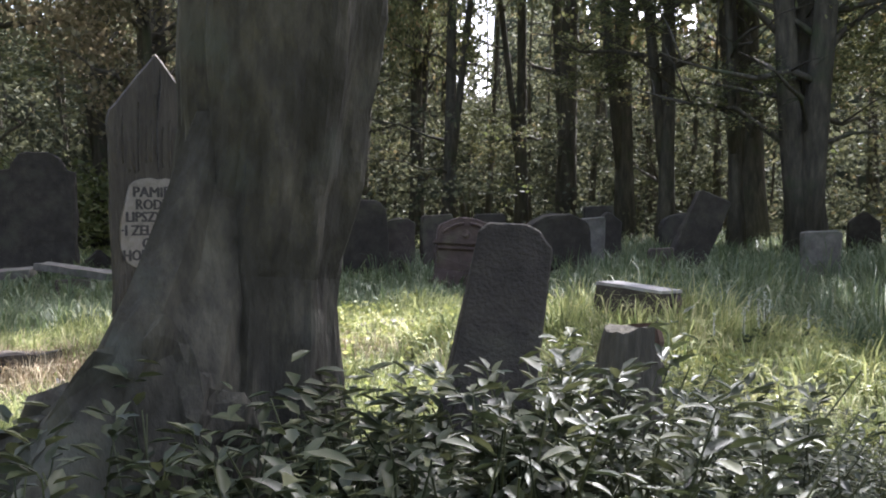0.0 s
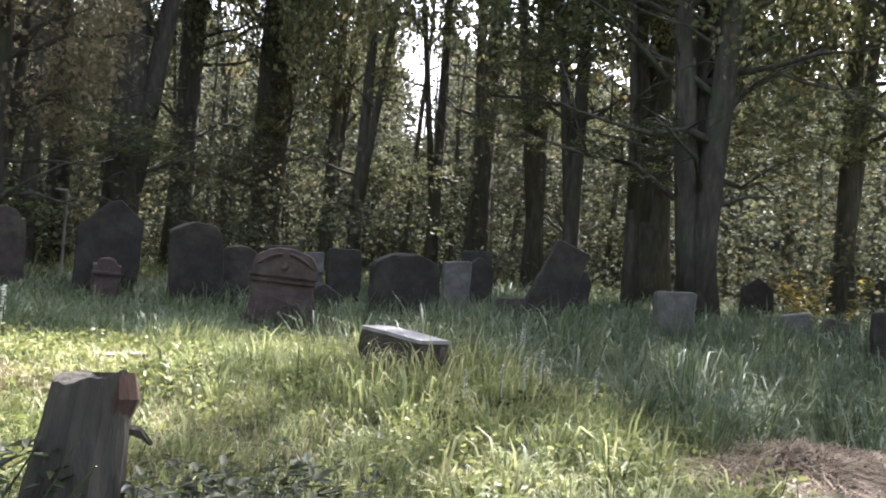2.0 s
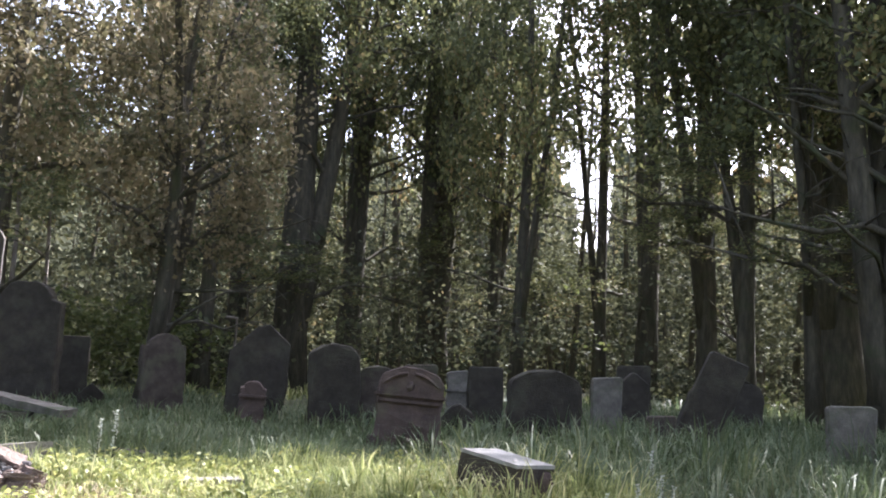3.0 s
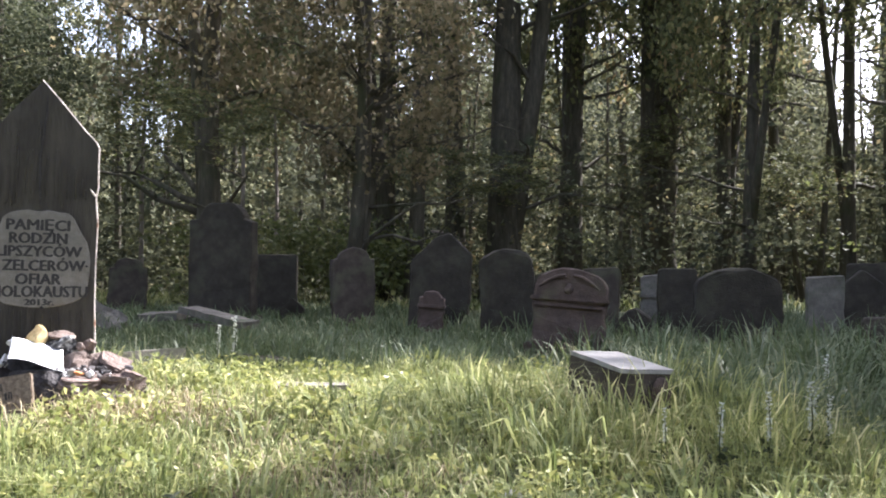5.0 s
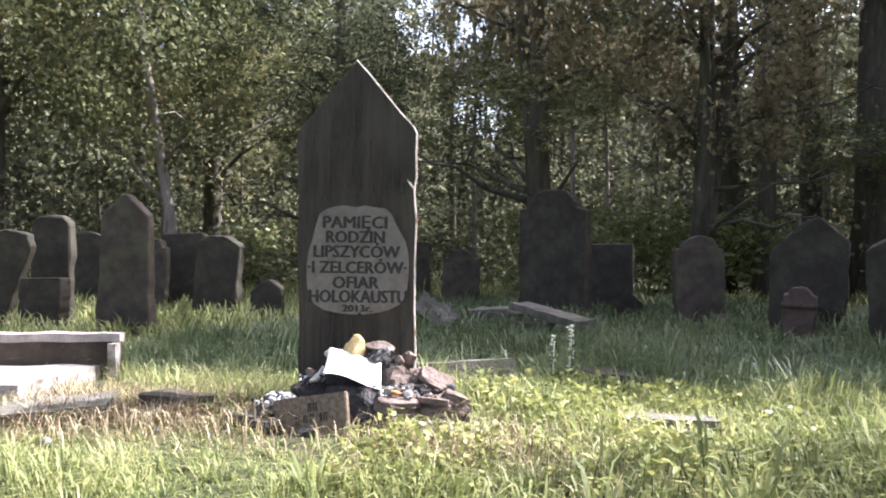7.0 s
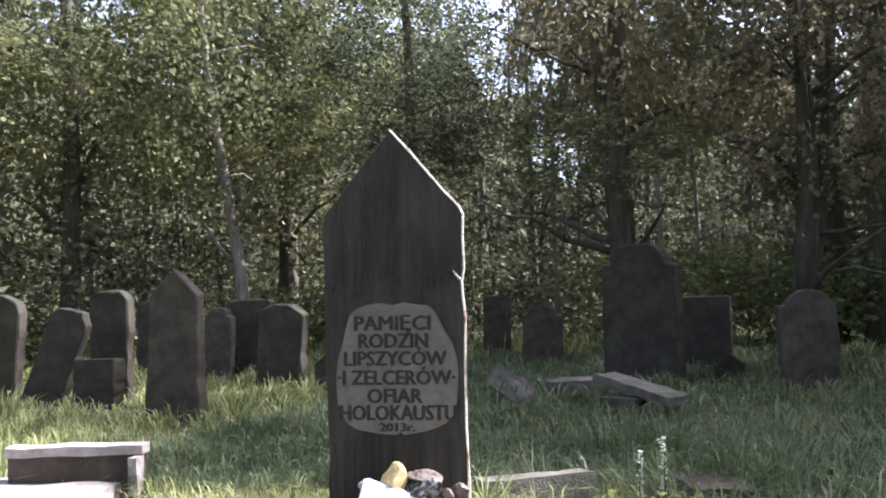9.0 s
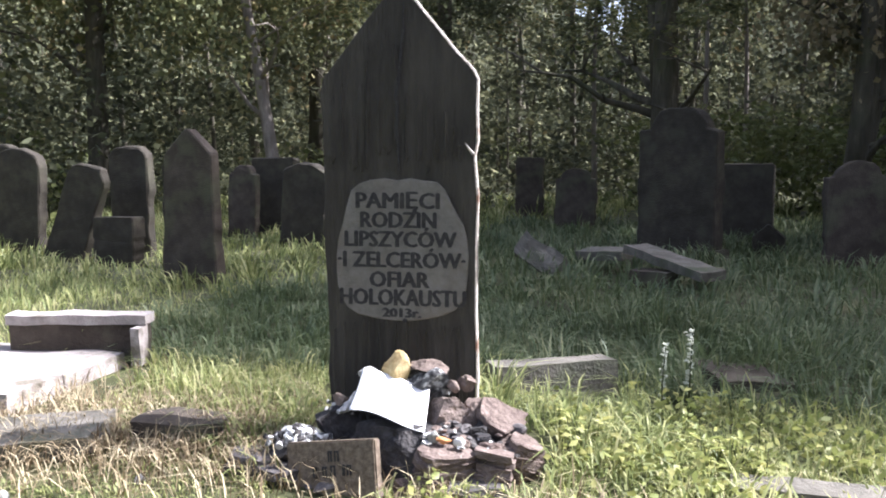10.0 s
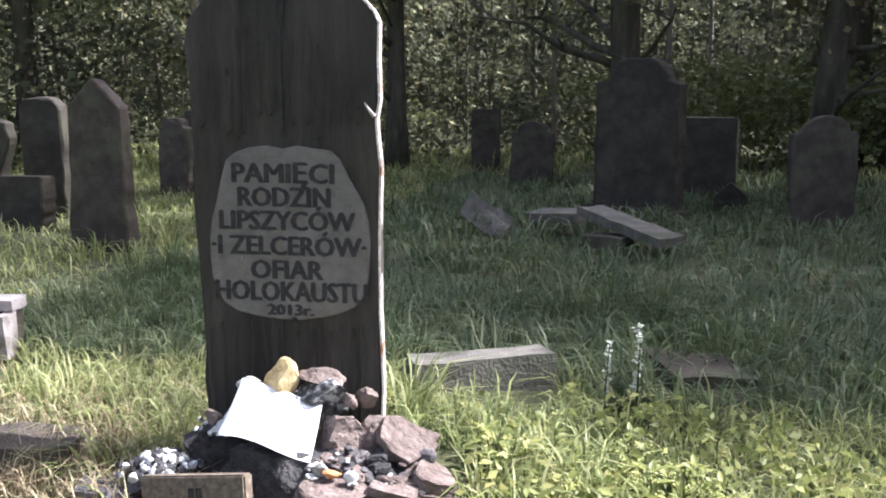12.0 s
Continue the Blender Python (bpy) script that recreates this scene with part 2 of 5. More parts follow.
M_FLOWER = ramp_mat("white_flower", [(0.3, (0.42, 0.45, 0.36)), (0.7, (0.62, 0.64, 0.56))], 10.0, 2, 0.6, 0, translucent=0.3)


# ---- mesh helpers ----
def empty(name, m, label, category, group="", kind=""):
    ob = new(name)
    ob.empty_display_size = 0.1
    ob.matrix_world = m
    return tagged(ob, label, category, group, kind)


def smooth_mesh(me, on=True):
    me.polygons.foreach_set("use_smooth", [on] * len(me.polygons))


def part(name, bm, material, parent=None, label="", smooth=False):
    me = bpy.data.meshes.new(name)
    bm.to_mesh(me)
    bm.free()
    if smooth:
        smooth_mesh(me)
    me.materials.append(material)
    ob = new(name, me)
    ob.parent = parent
    return tagged(ob, label)


def array_mesh(name, verts, tris, material, smooth=False):
    """A mesh straight from arrays of places and triangles."""
    me = bpy.data.meshes.new(name)
    verts, tris = np.asarray(verts, np.float32), np.asarray(tris, np.int32)
    me.vertices.add(len(verts))
    me.vertices.foreach_set("co", verts.ravel())
    me.loops.add(tris.size)
    me.loops.foreach_set("vertex_index", tris.ravel())
    me.polygons.add(len(tris))
    me.polygons.foreach_set("loop_start", np.arange(0, tris.size, 3, dtype=np.int32))
    me.polygons.foreach_set("loop_total", np.full(len(tris), 3, np.int32))
    me.update(calc_edges=True)
    if smooth:
        smooth_mesh(me)
    me.materials.append(material)
    return me


def roughen(bm, amount, scale, seed=0.0, amount_z=1.0):
    for v in bm.verts:
        p = v.co * scale + Vector((seed * 7.3, seed * 3.1, seed * 5.7))
        d = noise.noise_vector(p)
        v.co += Vector((d.x, d.y, d.z * amount_z)) * amount


def outline_slab(pts, thick, cuts=0, bevel=0.008):
    """A slab whose front outline (x, z) is given, its front face in the plane y = 0."""
    bm = bmesh.new()
    front = [bm.verts.new((x, 0, z)) for x, z in pts]
    f = bm.faces.new(front)
    ext = bmesh.ops.extrude_face_region(bm, geom=[f])
    for v in ext["geom"]:
        if isinstance(v, bmesh.types.BMVert):
            v.co.y += thick
    bmesh.ops.recalc_face_normals(bm, faces=bm.faces)
    if bevel:
        bmesh.ops.bevel(bm, geom=[e for e in bm.edges], offset=bevel, segments=1, affect="EDGES", clamp_overlap=True)
    return bm


def box(size, at=(0, 0, 0), bevel=0.01, cuts=0):
    bm = bmesh.new()
    bmesh.ops.create_cube(bm, size=1)
    bmesh.ops.scale(bm, vec=size, verts=bm.verts)
    if cuts:
        bmesh.ops.subdivide_edges(bm, edges=bm.edges[:], cuts=cuts, use_grid_fill=True)
    elif bevel:
        bmesh.ops.bevel(bm, geom=bm.edges[:], offset=bevel, segments=2, affect="EDGES", clamp_overlap=True)
    bmesh.ops.translate(bm, vec=at, verts=bm.verts)
    return bm


def tube(pts, radii, sides=12, rough=0.0, seed=0.0, cap=True, flute=0.0):
    """A tapered tube along the points."""
    bm = bmesh.new()
    rings = []
    pts = [Vector(p) for p in pts]
    for i, (p, r) in enumerate(zip(pts, radii)):
        d = (pts[min(i + 1, len(pts) - 1)] - pts[max(i - 1, 0)]).normalized()
        u = d.orthogonal().normalized() if abs(d.z) < 0.6 else Vector((1, 0, 0)).cross(d).cross(d).normalized() * -1
        w = d.cross(u).normalized()
        ring = []
        for k in range(sides):
            a = 2 * math.pi * k / sides
            rr = r * (1 + rough * noise.noise(Vector((math.cos(a) * 1.7 + seed, math.sin(a) * 1.7, p.z * 1.3 + seed)))
                      + flute * noise.noise(Vector((math.cos(a) * 4 + seed, math.sin(a) * 4, p.z * 0.4))))
            ring.append(bm.verts.new(p + (u * math.cos(a) + w * math.sin(a)) * rr))
        rings.append(ring)
    for a, b in zip(rings, rings[1:]):
        for k in range(sides):
            bm.faces.new((a[k], a[(k + 1) % sides], b[(k + 1) % sides], b[k]))
    if cap:
        bm.faces.new(rings[-1])
        bm.faces.new(rings[0][::-1])
    bmesh.ops.recalc_face_normals(bm, faces=bm.faces)
    return bm


def rock_bm(sx, sy, sz, seed, sub=2, jag=0.35):
    """A broken stone: a ball cut by a few random planes and roughened."""
    rng = random.Random(seed)
    bm = bmesh.new()
    bmesh.ops.create_icosphere(bm, subdivisions=sub, radius=0.5)
    for _ in range(10):
        n = Vector((rng.uniform(-1, 1), rng.uniform(-1, 1), rng.uniform(-0.7, 1))).normalized()
        d = rng.uniform(0.24, 0.40)
        for v in bm.verts:
            k = v.co.dot(n) - d
            if k > 0:
                v.co -= n * k
    for v in bm.verts:
        v.co += noise.noise_vector(v.co * 6 + Vector((seed, seed * 2, 0))) * 0.045 * jag / 0.35
    bmesh.ops.scale(bm, vec=(sx * 1.2, sy * 1.2, sz * 1.2), verts=bm.verts)
    return bm


def ground_z(x, y):
    """Height of the ground: level round the graves, falling gently towards the path."""
    s = min(max((1.0 - y) / 6.5, 0.0), 1.0)
    s = s * s * (3 - 2 * s)
    return -0.5 * s + 0.035 * math.sin(x * 0.9 + 1.3) * math.cos(y * 0.8) + 0.02 * math.sin(x * 2.3 + y * 1.7) + 0.27 * math.exp(-((x - 3.6) ** 2 + (y + 1.7) ** 2) / 1.1)


def ground_zs(x, y):
    s = np.clip((1.0 - y) / 6.5, 0, 1)
    s = s * s * (3 - 2 * s)
    return -0.5 * s + 0.035 * np.sin(x * 0.9 + 1.3) * np.cos(y * 0.8) + 0.02 * np.sin(x * 2.3 + y * 1.7) + 0.27 * np.exp(-((x - 3.6) ** 2 + (y + 1.7) ** 2) / 1.1)


# ---- ground ----
def build_ground():
    fine = np.linspace(-16, 24, 121)
    xs = np.concatenate([[-900, -300, -120, -60, -35, -24], fine, [30, 42, 65, 120, 300, 900]])
    fy = np.linspace(-12, 22, 103)
    ys = np.concatenate([[-900, -300, -120, -60, -30, -18], fy, [28, 40, 60, 120, 300, 900]])
    gx, gy = np.meshgrid(xs, ys)
    gz = ground_zs(gx, gy)
    v = np.stack([gx, gy, gz], -1).reshape(-1, 3)
    nx, ny = len(xs), len(ys)
    i = (np.arange(ny - 1)[:, None] * nx + np.arange(nx - 1)[None]).ravel()
    tris = np.concatenate([np.stack([i, i + 1, i + nx + 1], -1), np.stack([i, i + nx + 1, i + nx], -1)])
    ob = new("ground", array_mesh("ground", v, tris, M_SOIL, True))
    tagged(ob, "uneven soil under grass, sloping down to the path", "ground", kind="structure")


build_ground()


# ---- memorial ----
def build_memorial():
    top = empty("memorial_stone", pose(0, 0, 0, 0, 0, 8), "tall dark split-stone memorial with pointed top and pale inscribed panel", "memorial")
    rng = random.Random(4)
    pts = [(-0.345, -0.15), (0.375, -0.15)]
    for z in np.linspace(0.05, 1.62, 14):
        pts.append((0.372 + rng.uniform(-0.008, 0.006) - (0.012 if 1.2 < z < 1.4 else 0), float(z)))
    pts += [(0.368, 1.675), (0.35, 1.71), (0.27, 1.80), (0.18, 1.905), (0.09, 2.01), (0.03, 2.085), (0.0, 2.117), (-0.02, 2.095), (-0.08, 2.02), (-0.15, 1.94),
            (-0.22, 1.85), (-0.29, 1.76), (-0.355, 1.685)]
    for z in np.linspace(1.6, 0.05, 14):
        pts.append((-0.368 + (1.6 - float(z)) * 0.022 + rng.uniform(-0.008, 0.008), float(z)))
    bm = outline_slab(pts, 0.042, bevel=0.004)
    part("slab", bm, M_CLEFT, top)
    # rough split front, as upright ribs proud of the face
    for k in range(15):
        x = -0.31 + k * 0.044 + rng.uniform(-0.012, 0.012)
        hi = 1.60 + (0.37 - abs(x)) * 1.0 - rng.uniform(0.0, 0.35)
        z0 = rng.choice([1.24, 1.26, 1.30]) + rng.uniform(0, 0.1)
        for a, b in ((z0, hi), (0.0, 0.56 - rng.uniform(0, 0.06))):
            cleft = bmesh.new()
            n = 8
            w0 = rng.uniform(0.012, 0.03)
            ring = []
            for j in range(n + 1):
                z = a + (b - a) * j / n
                wob = 0.012 * noise.noise(Vector((x * 9, z * 4, 1)))
                w = w0 * (1 if 0 < j < n else 0.3)
                ring.append([cleft.verts.new((x + wob - w, 0.004, z)), cleft.verts.new((x + wob, -0.010 - 0.006 * rng.random(), z)), cleft.verts.new((x + wob + w, 0.004, z))])
            for p, q in zip(ring, ring[1:]):
                cleft.faces.new((p[0], p[1], q[1], q[0]))
                cleft.faces.new((p[1], p[2], q[2], q[1]))
            bmesh.ops.recalc_face_normals(cleft, faces=cleft.faces)
            part("split_ridge", cleft, M_CLEFT, top)
    # dark natural seam down the upper face
    seam = tube([(0.03, -0.006, 2.02), (0.028, -0.007, 1.9), (0.012, -0.008, 1.74), (-0.004, -0.008, 1.6), (-0.002, -0.008, 1.42), (0.006, -0.007, 1.26)],
                [0.003, 0.008, 0.007, 0.009, 0.008, 0.004], 7, 0.4, 3.0)
    part("seam", seam, M_LETTER, top, "dark crack down the face")
    # weathered pale edge
    edge = bmesh.new()
    line = [(0.374, 0.02), (0.378, 0.3), (0.374, 0.6), (0.37, 0.9), (0.372, 1.15), (0.366, 1.28), (0.360, 1.33), (0.370, 1.40), (0.372, 1.55), (0.372, 1.675), (0.35, 1.714),
            (0.27, 1.806), (0.18, 1.911), (0.09, 2.016), (0.0, 2.124)]
    rows = []
    for i, (x, z) in enumerate(line):
        k = 0.004 * math.sin(i * 2.1)
        nx_, nz_ = (1, 0) if z < 1.68 else (0.75, 0.66)
        rows.append([edge.verts.new((x + nx_ * a + k, y, z + nz_ * a)) for a, y in ((-0.005, -0.005), (0.003, -0.002), (0.005, 0.02), (0.003, 0.045), (-0.008, 0.045))])
    for p, q in zip(rows, rows[1:]):
        for j in range(4):
            edge.faces.new((p[j], p[j + 1], q[j + 1], q[j]))
    bmesh.ops.recalc_face_normals(edge, faces=edge.faces)
    part("sawn_edge", edge, M_EDGE, top, "pale chipped stone edge")
    chip = tube([(0.355, -0.012, 1.335), (0.335, -0.014, 1.36), (0.318, -0.012, 1.385)], [0.008, 0.006, 0.002], 6)
    part("chip", chip, M_EDGE, top, "pale splinter at the edge")
    # dressed panel
    pan = [(-0.222, 1.166), (-0.245, 1.09), (-0.262, 1.016), (-0.285, 0.94), (-0.295, 0.865), (-0.296, 0.79), (-0.290, 0.714), (-0.272, 0.655), (-0.245, 0.612), (-0.19, 0.578), (-0.11, 0.562),
           (-0.03, 0.553), (0.06, 0.552), (0.15, 0.566), (0.22, 0.585), (0.275, 0.612), (0.312, 0.66), (0.326, 0.72), (0.333, 0.80), (0.336, 0.87), (0.328, 0.945), (0.310, 1.01),
           (0.275, 1.07), (0.248, 1.12), (0.222, 1.175), (0.185, 1.208), (0.12, 1.214), (0.06, 1.225), (0.0, 1.212), (-0.06, 1.224), (-0.13, 1.215), (-0.185, 1.196)]
    pb = outline_slab(pan, 0.02, bevel=0.004)
    bmesh.ops.translate(pb, vec=(0, -0.012, 0), verts=pb.verts)
    panel = part("inscribed_panel", pb, M_PATCH, top, "pale dressed stone panel with dark carved lettering")
    lines = [("PAMI\u0118CI", -0.195, 0.196, 1.085, 0.076), ("RODZIN", -0.174, 0.181, 0.995, 0.076), ("LIPSZYC\u00d3W", -0.250, 0.276, 0.905, 0.076),
             ("\u00b7I ZELCER\u00d3W\u00b7", -0.284, 0.318, 0.808, 0.076), ("OFIAR", -0.131, 0.150, 0.715, 0.076), ("HOLOKAUSTU", -0.275, 0.322, 0.628, 0.080),
             ("2013r.", -0.070, 0.110, 0.572, 0.044)]
    bolt = tube([(0.035, -0.010, 0.555), (0.035, -0.017, 0.555)], [0.012, 0.010], 10)
    part("bolt", bolt, M_LETTER, panel, "dark fixing bolt")
    for words, x0, x1, z, h in lines:
        tc = bpy.data.curves.new("lettering", "FONT")
        tc.body, tc.align_x, tc.extrude, tc.offset, tc.resolution_u = words, "LEFT", 0.02, 0.0, 2
        tmp = bpy.data.objects.new("lettering", tc)
        scene.collection.objects.link(tmp)
        dg = bpy.context.evaluated_depsgraph_get()
        me = bpy.data.meshes.new_from_object(tmp.evaluated_get(dg))
        bpy.data.objects.remove(tmp)
        co = np.zeros(len(me.vertices) * 3, np.float32)
        me.vertices.foreach_get("co", co)
        co = co.reshape(-1, 3)
        lo, hi = co.min(0), co.max(0)
        cap = 0.73
        out = np.empty_like(co)
        out[:, 0] = x0 + (co[:, 0] - lo[0]) / (hi[0] - lo[0]) * (x1 - x0)
        out[:, 2] = z + co[:, 1] / cap * h
        out[:, 1] = -0.0125 - co[:, 2] * 0.08
        me.vertices.foreach_set("co", out.ravel())
        bold = bmesh.new()
        for dx, dy, dz in ((-0.005, 0, -0.0015), (0.0, -0.0004, 0.0015), (0.005, -0.0008, -0.0015)):
            k = len(bold.verts)
            bold.from_mesh(me)
            bold.verts.ensure_lookup_table()
            bmesh.ops.translate(bold, vec=(dx, dy, dz), verts=bold.verts[k:])
        bpy.data.meshes.remove(me)
        part("lettering", bold, M_LETTER, panel)


build_memorial()


# ---- stone pile, paper, plaque ----
def stone(name, x, y, z, sx, sy, sz, mat, seed, label, category="stone", rot=(0, 0, 0), group="stones heaped before the memorial", sub=2):
    ob = part(name, rock_bm(sx, sy, sz, seed, sub), mat, None, smooth=False)
    ob.matrix_world = pose(x, y, z, *rot)
    return tagged(ob, label, category, group)


def layered_rock(x, y, z, sx, sy, sz, mat, seed, label, rot=(0, 0, 0), layers=5):
    """A block of split strata: uneven plates of rock, each stepping in or out over the one below."""
    rng = random.Random(seed)
    bm = bmesh.new()
    n = 10
    base = [rng.choice((0.78, 0.9, 1.0, 1.14)) for _ in range(n)]
    z0 = -sz / 2
    for k in range(layers):
        h = sz / layers * rng.uniform(0.75, 1.3)
        grow, ox, oy = rng.uniform(0.8, 1.06), rng.uniform(-0.06, 0.06) * sx, rng.uniform(-0.06, 0.06) * sy
        rows = []
        for zz, inset in ((z0, 0.97), (z0 + h * 0.12, 1.0), (z0 + h * 0.92, 1.0), (z0 + h * 1.02, 0.96)):
            rows.append([bm.verts.new((math.cos(2 * math.pi * i / n) * sx / 2 * base[i] * grow * inset + ox + rng.uniform(-0.03, 0.03) * sx,
                                       math.sin(2 * math.pi * i / n) * sy / 2 * base[i] * grow * inset + oy + rng.uniform(-0.03, 0.03) * sy,
                                       zz + rng.uniform(-0.12, 0.12) * h)) for i in range(n)])
        for p, q in zip(rows, rows[1:]):
            for i in range(n):
                bm.faces.new((p[i], p[(i + 1) % n], q[(i + 1) % n], q[i]))
        bm.faces.new(rows[-1])
        bm.faces.new(rows[0][::-1])
        z0 += h * 0.92
    bmesh.ops.triangulate(bm, faces=[f for f in bm.faces if len(f.verts) > 4])
    ob = part("rock", bm, mat, None)
    ob.matrix_world = pose(x, y, z, *rot)
    return tagged(ob, label, "stone", "stones heaped before the memorial")


def build_pile():
    R, L = stone, layered_rock
    # bedding rocks
    R("rock", 0.08, -0.30, 0.03, 0.50, 0.36, 0.34, M_DARKROCK, 11, "large blackish rock under the paper", sub=4)
    R("rock", 0.02, -0.10, 0.18, 0.36, 0.16, 0.26, M_DARKROCK, 19, "dark rock leaning against the memorial", sub=4)
    R("rock", 0.42, -0.24, 0.02, 0.44, 0.32, 0.26, M_DARKROCK, 12, "dark broken rock inside the heap", sub=4)
    R("rock", -0.20, -0.24, 0.09, 0.24, 0.22, 0.22, M_DARKROCK, 13, "dark angular rock with pebbles on top", sub=4)
    R("rock", -0.32, -0.38, 0.02, 0.34, 0.26, 0.14, M_ROCK, 23, "flat dark rock under white pebbles", sub=4)
    L(-0.50, -0.47, -0.05, 0.24, 0.22, 0.12, M_ROCK, 16, "low grey layered rock at the edge of the heap", (0, 6, 20), 3)
    L(-0.36, -0.52, -0.08, 0.30, 0.2, 0.12, M_ROCK, 26, "low grey rock beside the plaque", (0, -4, -10), 3)
    # layered rocks at the front
    L(0.395, -0.49, 0.045, 0.29, 0.20, 0.19, M_BROWNROCK, 41, "blocky brown layered rock at the front of the heap", (6, 3, 12), 5)
    L(0.585, -0.43, 0.075, 0.23, 0.22, 0.14, M_BROWNROCK, 42, "flat brown layered rock on the heap", (-4, 6, 30), 4)
    L(0.55, -0.54, -0.03, 0.30, 0.18, 0.12, M_ROCK, 43, "low grey slab under the layered rocks", (2, -4, 18), 3)
    L(0.25, -0.56, -0.05, 0.20, 0.15, 0.12, M_BROWNROCK, 44, "small brown layered rock beside the plaque", (0, 4, -12), 3)
    L(0.67, -0.34, 0.06, 0.16, 0.18, 0.16, M_BROWNROCK, 45, "brown split rock at the edge of the heap", (10, 18, 40), 4)
    # tilted slab and flat-faced rock behind
    L(0.545, -0.215, 0.185, 0.27, 0.23, 0.075, M_BROWNROCK, 46, "broad tilted grey-brown slab of rock", (24, 22, 12), 2)
    R("rock", 0.325, -0.21, 0.19, 0.23, 0.17, 0.21, M_PINKROCK, 17, "pinkish flat-faced rock in the heap", rot=(18, 0, 8), sub=4)
    R("rock", 0.40, -0.17, 0.17, 0.16, 0.14, 0.22, M_PINKROCK, 18, "upright pinkish rock in the heap", sub=3)
    # stones on top
    R("rock", 0.195, -0.125, 0.295, 0.20, 0.14, 0.17, M_SPECK, 20, "black and white speckled rock", sub=4)
    R("rock", 0.19, -0.115, 0.37, 0.17, 0.11, 0.07, M_PINKROCK, 21, "pale flat stone on a speckled rock", rot=(0, 12, 0), sub=3)
    R("rock", 0.042, -0.15, 0.362, 0.125, 0.10, 0.14, M_YELLOW, 31, "yellow ochre rock weighing down the paper", rot=(0, 8, 20), sub=3)
    R("pebble", -0.085, -0.165, 0.335, 0.10, 0.06, 0.05, M_WHITE, 32, "white stone beside the yellow one", rot=(0, -10, 10))
    R("pebble", 0.322, -0.15, 0.305, 0.068, 0.06, 0.06, M_PINKROCK, 33, "rounded pinkish pebble in the heap", sub=3)
    R("pebble", 0.378, -0.125, 0.318, 0.078, 0.07, 0.075, M_PINKROCK, 34, "rounded pinkish pebble beside the memorial edge", sub=3)
    R("pebble", 0.37, -0.455, 0.155, 0.065, 0.045, 0.03, M_ORANGE, 35, "orange pebble on a brown rock", rot=(0, 4, 20))
    R("pebble", 0.435, -0.45, 0.155, 0.045, 0.03, 0.045, M_WHITE, 36, "white oval pebble on a brown rock", rot=(0, 30, 0))
    R("pebble", 0.32, -0.44, 0.165, 0.07, 0.055, 0.05, M_PALESTONE, 37, "pale stone on a brown rock")
    R("pebble", 0.29, -0.46, 0.14, 0.035, 0.03, 0.03, M_WHITE, 38, "white pebble on a brown rock")
    R("pebble", -0.195, -0.24, 0.215, 0.075, 0.06, 0.06, M_PINKROCK, 39, "rounded pinkish pebble on a dark rock")
    R("pebble", -0.125, -0.24, 0.225, 0.05, 0.05, 0.065, M_WHITE, 40, "white upright pebble on a dark rock")
    R("pebble", -0.145, -0.27, 0.20, 0.045, 0.04, 0.045, M_WHITE, 50, "white pebble on a dark rock")
    rng = random.Random(8)
    # black and white pebbles heaped on the left
    for i in range(95):
        x, y = rng.gauss(-0.325, 0.055), rng.gauss(-0.40, 0.045)
        s = rng.uniform(0.016, 0.042)
        d = math.hypot((x + 0.325) / 0.12, (y + 0.40) / 0.10)
        R("pebble", x, y, 0.065 + 0.055 * max(0, 1 - d) + rng.uniform(0, 0.015), s * 1.3, s, s * 0.9, M_WHITE if rng.random() < 0.5 else M_SPECK if rng.random() < 0.5 else M_DARKROCK, 60 + i,
          "small black or white pebble heaped on a rock", rot=(rng.uniform(-40, 40), rng.uniform(-40, 40), rng.uniform(0, 180)))
    for i in range(14):
        x, y = rng.uniform(-0.27, -0.10), rng.uniform(-0.33, -0.22)
        s = rng.uniform(0.016, 0.034)
        R("pebble", x, y, 0.20 + (x + 0.2) * 0.1 - (y + 0.25) * -0.3, s * 1.3, s, s, M_WHITE if i % 2 else M_SPECK, 200 + i, "small pale pebble on a dark rock", rot=(0, 0, rng.uniform(0, 180)))
    # angular rubble between the large rocks
    for i in range(46):
        x, y = rng.uniform(0.27, 0.66), rng.uniform(-0.42, -0.22)
        s = rng.uniform(0.035, 0.095)
        z = 0.205 - 0.30 * max(0, -y - 0.24) - 0.22 * max(0, x - 0.46)
        R("rock", x, y, z - 0.03 + rng.uniform(-0.01, 0.015), s * 1.35, s, s * 0.62, rng.choice([M_ROCK, M_DARKROCK, M_BROWNROCK, M_PINKROCK, M_DARKROCK]), 300 + i,
          "broken angular rock in the heap", rot=(rng.uniform(-30, 30), rng.uniform(-30, 30), rng.uniform(0, 180)))
    for i in range(34):
        x, y = rng.uniform(0.26, 0.64), rng.uniform(-0.47, -0.28)
        s = rng.uniform(0.012, 0.03)
        z = 0.205 - 0.30 * max(0, -y - 0.24) - 0.22 * max(0, x - 0.46)
        R("pebble", x, y, z, s * 1.5, s, s * 0.7, rng.choice([M_ROCK, M_PALESTONE, M_BROWNROCK, M_WHITE]), 400 + i, "small loose stone in the heap", rot=(0, 0, rng.uniform(0, 180)))
    for i in range(16):
        x, y = rng.uniform(-0.55, 0.72), rng.uniform(-0.62, -0.52)
        s = rng.uniform(0.05, 0.10)
        R("rock", x, y, ground_z(x, y) + s * 0.15, s * 1.3, s, s * 0.6, rng.choice([M_ROCK, M_BROWNROCK]), 500 + i, "low broken rock at the foot of the heap", rot=(rng.uniform(-15, 15), 0, rng.uniform(0, 180)))
